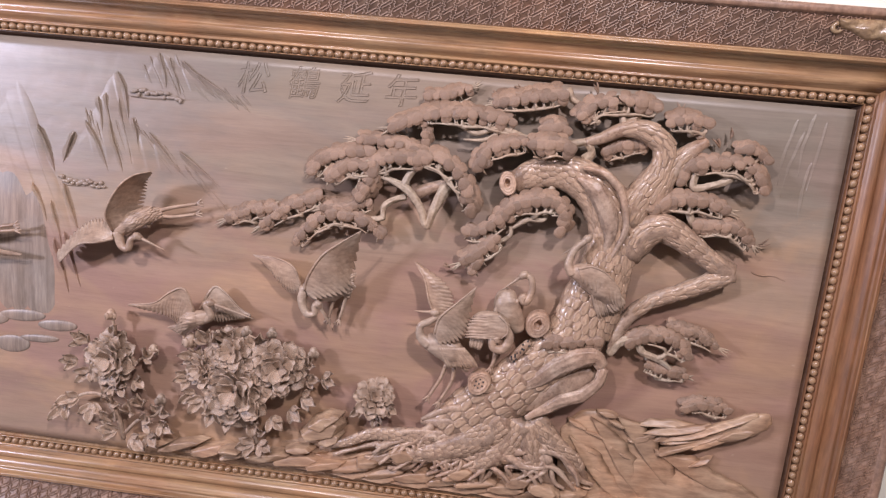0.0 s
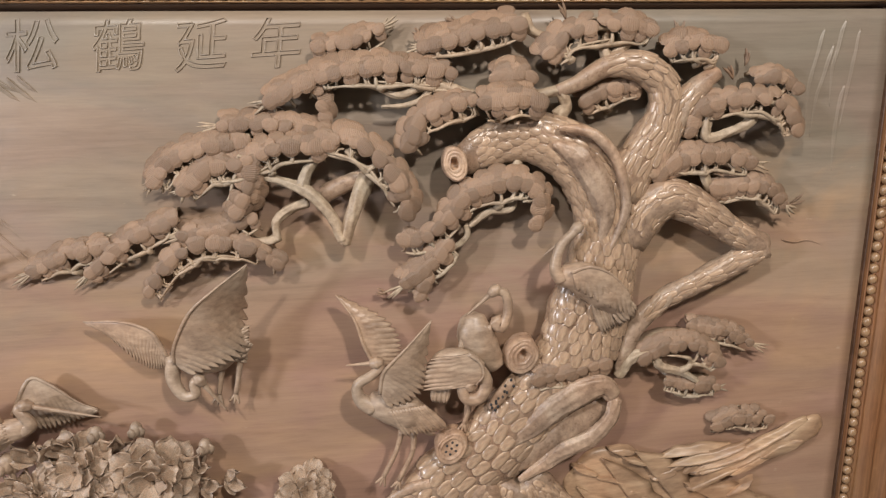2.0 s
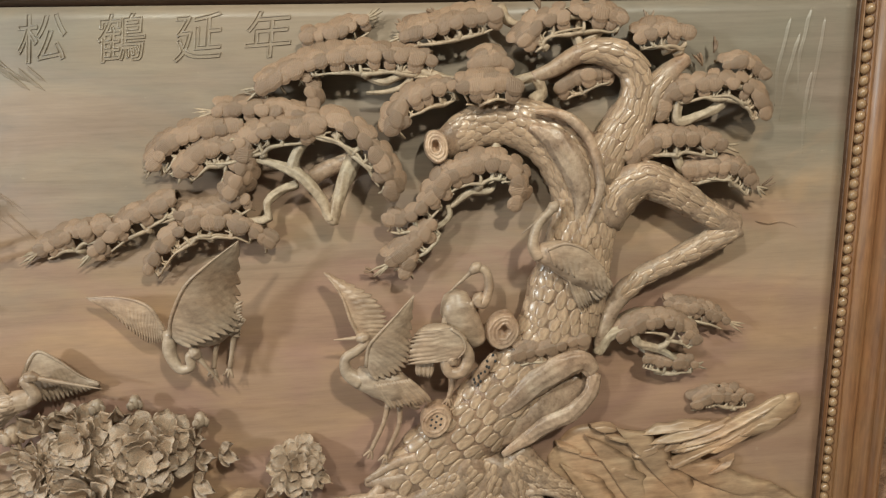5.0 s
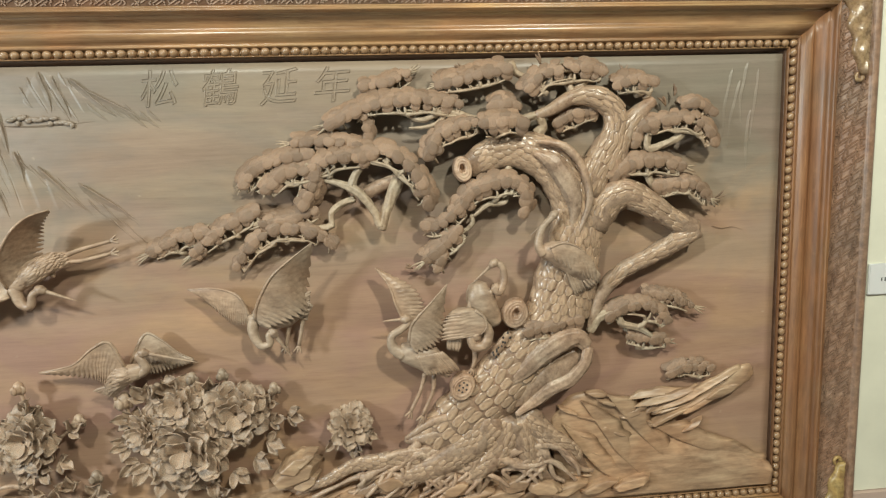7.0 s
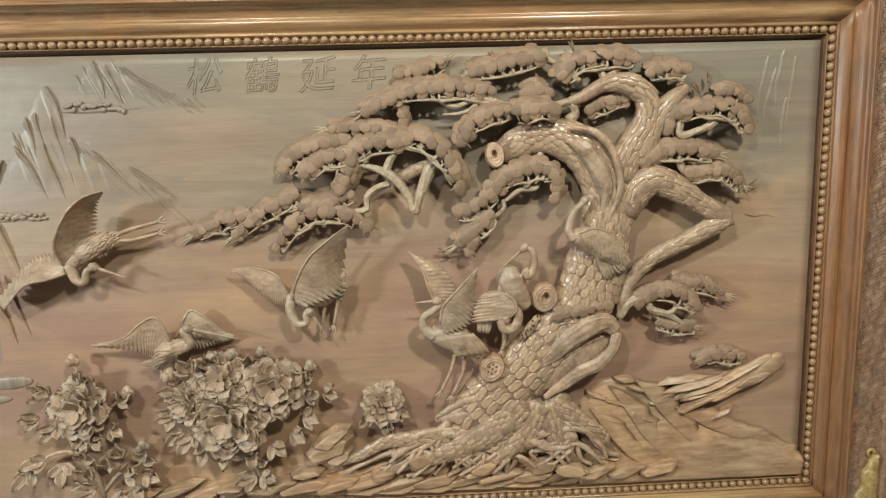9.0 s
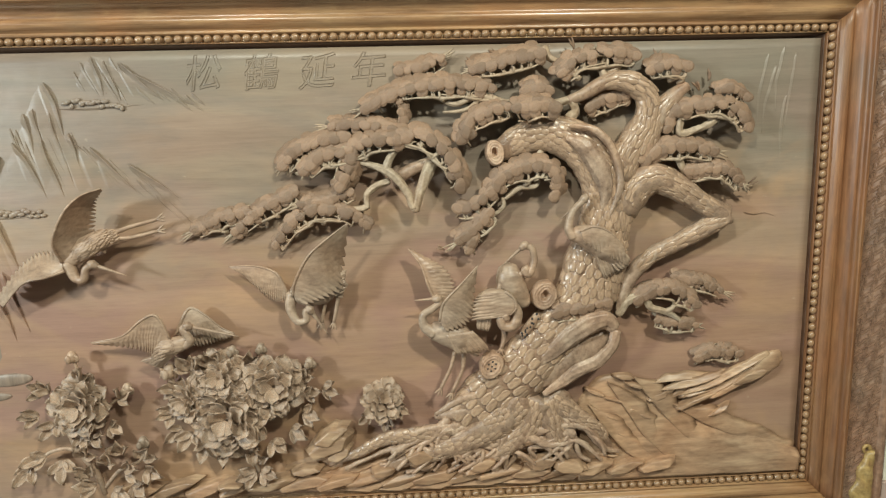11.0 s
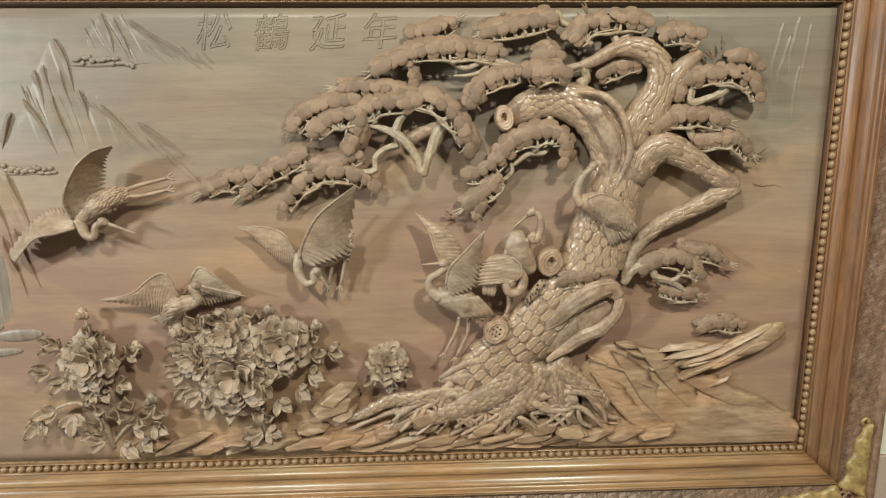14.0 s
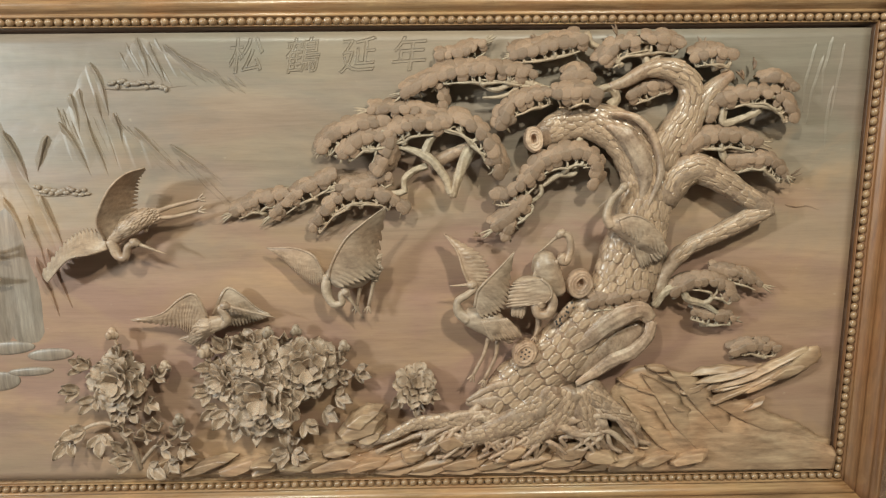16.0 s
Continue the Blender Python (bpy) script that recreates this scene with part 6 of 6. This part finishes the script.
for p in ([(-1.016, 0.008, 1.642), (-0.997, 0.011, 1.603), (-0.989, 0.010, 1.563), (-0.984, 0.003, 1.518)], [(-1.070, 0.007, 1.571), (-1.062, 0.009, 1.538), (-1.058, 0.007, 1.505), (-1.058, 0.002, 1.458)], [(-1.047, 0.008, 1.584), (-1.044, 0.010, 1.551), (-1.037, 0.008, 1.518), (-1.027, 0.002, 1.458)],
          [(-1.011, 0.008, 1.577), (-1.003, 0.009, 1.524), (-0.988, 0.008, 1.471), (-0.972, 0.002, 1.389)], [(-0.973, 0.007, 1.524), (-0.961, 0.009, 1.490), (-0.957, 0.008, 1.457), (-0.943, 0.002, 1.403)], [(-1.105, 0.006, 1.505), (-1.077, 0.008, 1.465), (-1.056, 0.006, 1.417), (-1.037, 0.001, 1.362)],
          [(-1.037, 0.008, 1.518), (-1.029, 0.008, 1.471), (-1.011, 0.006, 1.417), (-0.996, 0.001, 1.362)], [(-0.926, 0.006, 1.490), (-0.901, 0.008, 1.463), (-0.871, 0.006, 1.429), (-0.823, 0.001, 1.374)], [(-1.136, 0.006, 1.472), (-1.149, 0.008, 1.439), (-1.159, 0.006, 1.412), (-1.171, 0.001, 1.384)],
          [(-0.842, 0.005, 1.449), (-0.803, 0.006, 1.422), (-0.765, 0.004, 1.394), (-0.713, 0.001, 1.352)], [(-0.901, 0.005, 1.698), (-0.892, 0.007, 1.667), (-0.884, 0.006, 1.641), (-0.882, 0.001, 1.609)], [(-0.873, 0.005, 1.688), (-0.861, 0.007, 1.654), (-0.851, 0.006, 1.628), (-0.842, 0.001, 1.596)],
          [(-0.836, 0.005, 1.682), (-0.811, 0.006, 1.660), (-0.787, 0.005, 1.634), (-0.744, 0.001, 1.595)], [(-0.811, 0.005, 1.659), (-0.772, 0.006, 1.638), (-0.728, 0.005, 1.614), (-0.671, 0.001, 1.581)], [(-1.242, 0.010, 1.484), (-1.219, 0.013, 1.439), (-1.204, 0.012, 1.399), (-1.194, 0.004, 1.357)],
          [(-1.260, 0.010, 1.324), (-1.240, 0.013, 1.289), (-1.226, 0.012, 1.254), (-1.219, 0.003, 1.211)], [(-1.169, 0.010, 1.330), (-1.156, 0.012, 1.288), (-1.141, 0.010, 1.246), (-1.125, 0.002, 1.188)], [(-1.206, 0.010, 1.282), (-1.196, 0.012, 1.240), (-1.184, 0.010, 1.197), (-1.174, 0.002, 1.124)],
          [(-1.169, 0.008, 1.196), (-1.156, 0.010, 1.154), (-1.144, 0.008, 1.110), (-1.123, 0.001, 1.042)], [(-1.199, 0.008, 1.175), (-1.187, 0.010, 1.125), (-1.171, 0.008, 1.081), (-1.158, 0.001, 1.020)],
          [(0.729, 0.003, 1.675), (0.721, 0.006, 1.628), (0.712, 0.005, 1.576), (0.707, 0.001, 1.509)], [(0.769, 0.003, 1.691), (0.761, 0.006, 1.641), (0.754, 0.005, 1.602), (0.753, 0.001, 1.535)], [(0.750, 0.004, 1.648), (0.738, 0.006, 1.589), (0.728, 0.005, 1.549), (0.720, 0.001, 1.481)],
          [(0.798, 0.003, 1.674), (0.794, 0.006, 1.615), (0.788, 0.005, 1.562), (0.778, 0.001, 1.495)], [(0.780, 0.003, 1.575), (0.773, 0.005, 1.521), (0.773, 0.004, 1.467), (0.772, 0.001, 1.412)]):
    if p[0][0] > 0.4:
        ridge(p, 0.0020, 0.012)
    else:
        ridge(p, 0.0125 if p[0][0] < -1.12 else 0.0088, 0.024 if p[0][0] < -1.12 else 0.021)
for base, width in ((Vector((-1.179, 0.004, 1.343)), 0.125), (Vector((-0.971, 0.004, 1.594)), 0.13)):
    for k in range(18):
        f = k / 17
        bm = bmesh.new()
        ball(bm, (base.x + width * f, 0.003, base.z - 0.010 * f + r4.uniform(-0.008, 0.008)), r4.uniform(0.005, 0.010), 0.0030, r4.uniform(0.004, 0.007))
        part("tree_clump", bm, BOARD, hills)
ridge([(-1.184, 0.003, 1.328), (-1.128, 0.005, 1.326), (-1.073, 0.005, 1.328), (-1.007, 0.002, 1.320)], 0.004, 0.008)
ridge([(-0.987, 0.003, 1.581), (-0.925, 0.005, 1.580), (-0.858, 0.005, 1.583), (-0.792, 0.001, 1.586)], 0.004, 0.008)
ridge([(0.683, 0.002, 1.284), (0.710, 0.004, 1.278), (0.739, 0.004, 1.281), (0.771, 0.001, 1.269)], 0.004, 0.008)

r6 = random.Random(6)
for (x0, z0), (x1, z1), length, lean, count in (((-1.116, 0.000, 1.526)[::2], (-0.955, 0.000, 1.504)[::2], 0.11, 0.33, 15), ((-0.970, 0.000, 1.491)[::2], (-0.741, 0.000, 1.366)[::2], 0.07, 0.9, 15),
                                                ((-0.952, 0.000, 1.681)[::2], (-0.838, 0.000, 1.681)[::2], 0.07, 0.45, 9), ((-0.827, 0.000, 1.655)[::2], (-0.671, 0.000, 1.588)[::2], 0.04, 1.0, 10),
                                                ((-1.252, 0.000, 1.460)[::2], (-1.199, 0.000, 1.224)[::2], 0.12, 0.42, 16)):
    for k in range(count):
        f = (k + 0.5) / count
        x, z = x0 + (x1 - x0) * f + r6.uniform(-0.008, 0.008), z0 + (z1 - z0) * f + r6.uniform(-0.02, 0.02)
        q = length * r6.uniform(0.6, 1.2)
        pts = [(x, 0, z), (x + lean * q * 0.3, 0, z - q * 0.33), (x + lean * q * 0.68, 0, z - q * 0.68), (x + lean * q, 0, z - q)]
        slim = 0.7
        ridge(pts, r6.uniform(0.003, 0.0048) * slim, r6.uniform(0.010, 0.018) * slim)

fall = thing("waterfall_relief", "greyish carved waterfall falling into rounded clouds of spray", "relief carving")
bm = bmesh.new()
cols, rows = 40, 24
g = []
for i in range(cols + 1):
    x = -1.78 + 0.605 * i / cols
    row = []
    for j in range(rows + 1):
        z = 0.920 + 0.475 * j / rows
        bend = 0.045 * (j / rows) ** 1.6
        fall_x = x - bend
        edge = min(1.0, (cols - i) / 3)
        row.append(bm.verts.new(at((fall_x, -0.003 + 0.0080 * edge * min(1.0, 4 * (1 - j / rows), 8 * j / rows) * (0.7 + 0.5 * noise.noise(Vector((x * 34, 0, z * 2)))), z))))
    g.append(row)
for i in range(cols):
    for j in range(rows):
        bm.faces.new((g[i][j], g[i + 1][j], g[i + 1][j + 1], g[i][j + 1]))
ext = bmesh.ops.extrude_face_region(bm, geom=bm.faces[:])
for v in ext["geom"]:
    if isinstance(v, bmesh.types.BMVert):
        v.co.y = FACE + 0.005
part("water", bm, WATER, fall)
for p, sx, sz in (((-1.298, 0.000, 0.938), 0.070, 0.018), ((-1.192, 0.000, 0.919), 0.060, 0.017), ((-1.331, 0.000, 0.849), 0.055, 0.026), ((-1.248, 0.000, 0.874), 0.060, 0.012), ((-1.408, 0.000, 0.919), 0.07, 0.022), ((-1.440, 0.000, 0.843), 0.08, 0.022)):
    bm = bmesh.new()
    ball(bm, p, sx, 0.005, sz, 3, 20, 12)
    part("spray_cloud", bm, WATER, fall)

# ---- inscription ----
inscription = thing("inscription", "four large characters engraved in outline on the board", "inscription")
for mark, (x, d, z) in (("\u677e", (-0.645, 0.000, 1.657)), ("\u9db4", (-0.511, 0.000, 1.656)), ("\u5ef6", (-0.378, 0.000, 1.655)), ("\u5e74", (-0.255, 0.000, 1.658))):
    curve = bpy.data.curves.new("character", "FONT")
    curve.body, curve.size, curve.align_x, curve.fill_mode = mark, 0.088, "CENTER", "NONE"
    curve.bevel_depth, curve.bevel_resolution, curve.resolution_u = 0.0011, 1, 4
    text = bpy.data.objects.new("character", curve)
    scene.collection.objects.link(text)
    bpy.context.view_layer.update()
    me = bpy.data.meshes.new_from_object(text.evaluated_get(bpy.context.evaluated_depsgraph_get()))
    bpy.data.objects.remove(text)
    co = np.array([v.co for v in me.vertices])
    cx, cy = (co[:, 0].min() + co[:, 0].max()) / 2, (co[:, 1].min() + co[:, 1].max()) / 2
    for v in me.vertices:
        v.co = (x + v.co.x - cx + 0.16 * (v.co.y - cy), FACE - 0.0005 - v.co.z, z + v.co.y - cy + 0.06 * (v.co.x - cx))
    me.materials.clear()
    me.materials.append(BOARD)
    ob = new("character", me)
    ob.parent = inscription
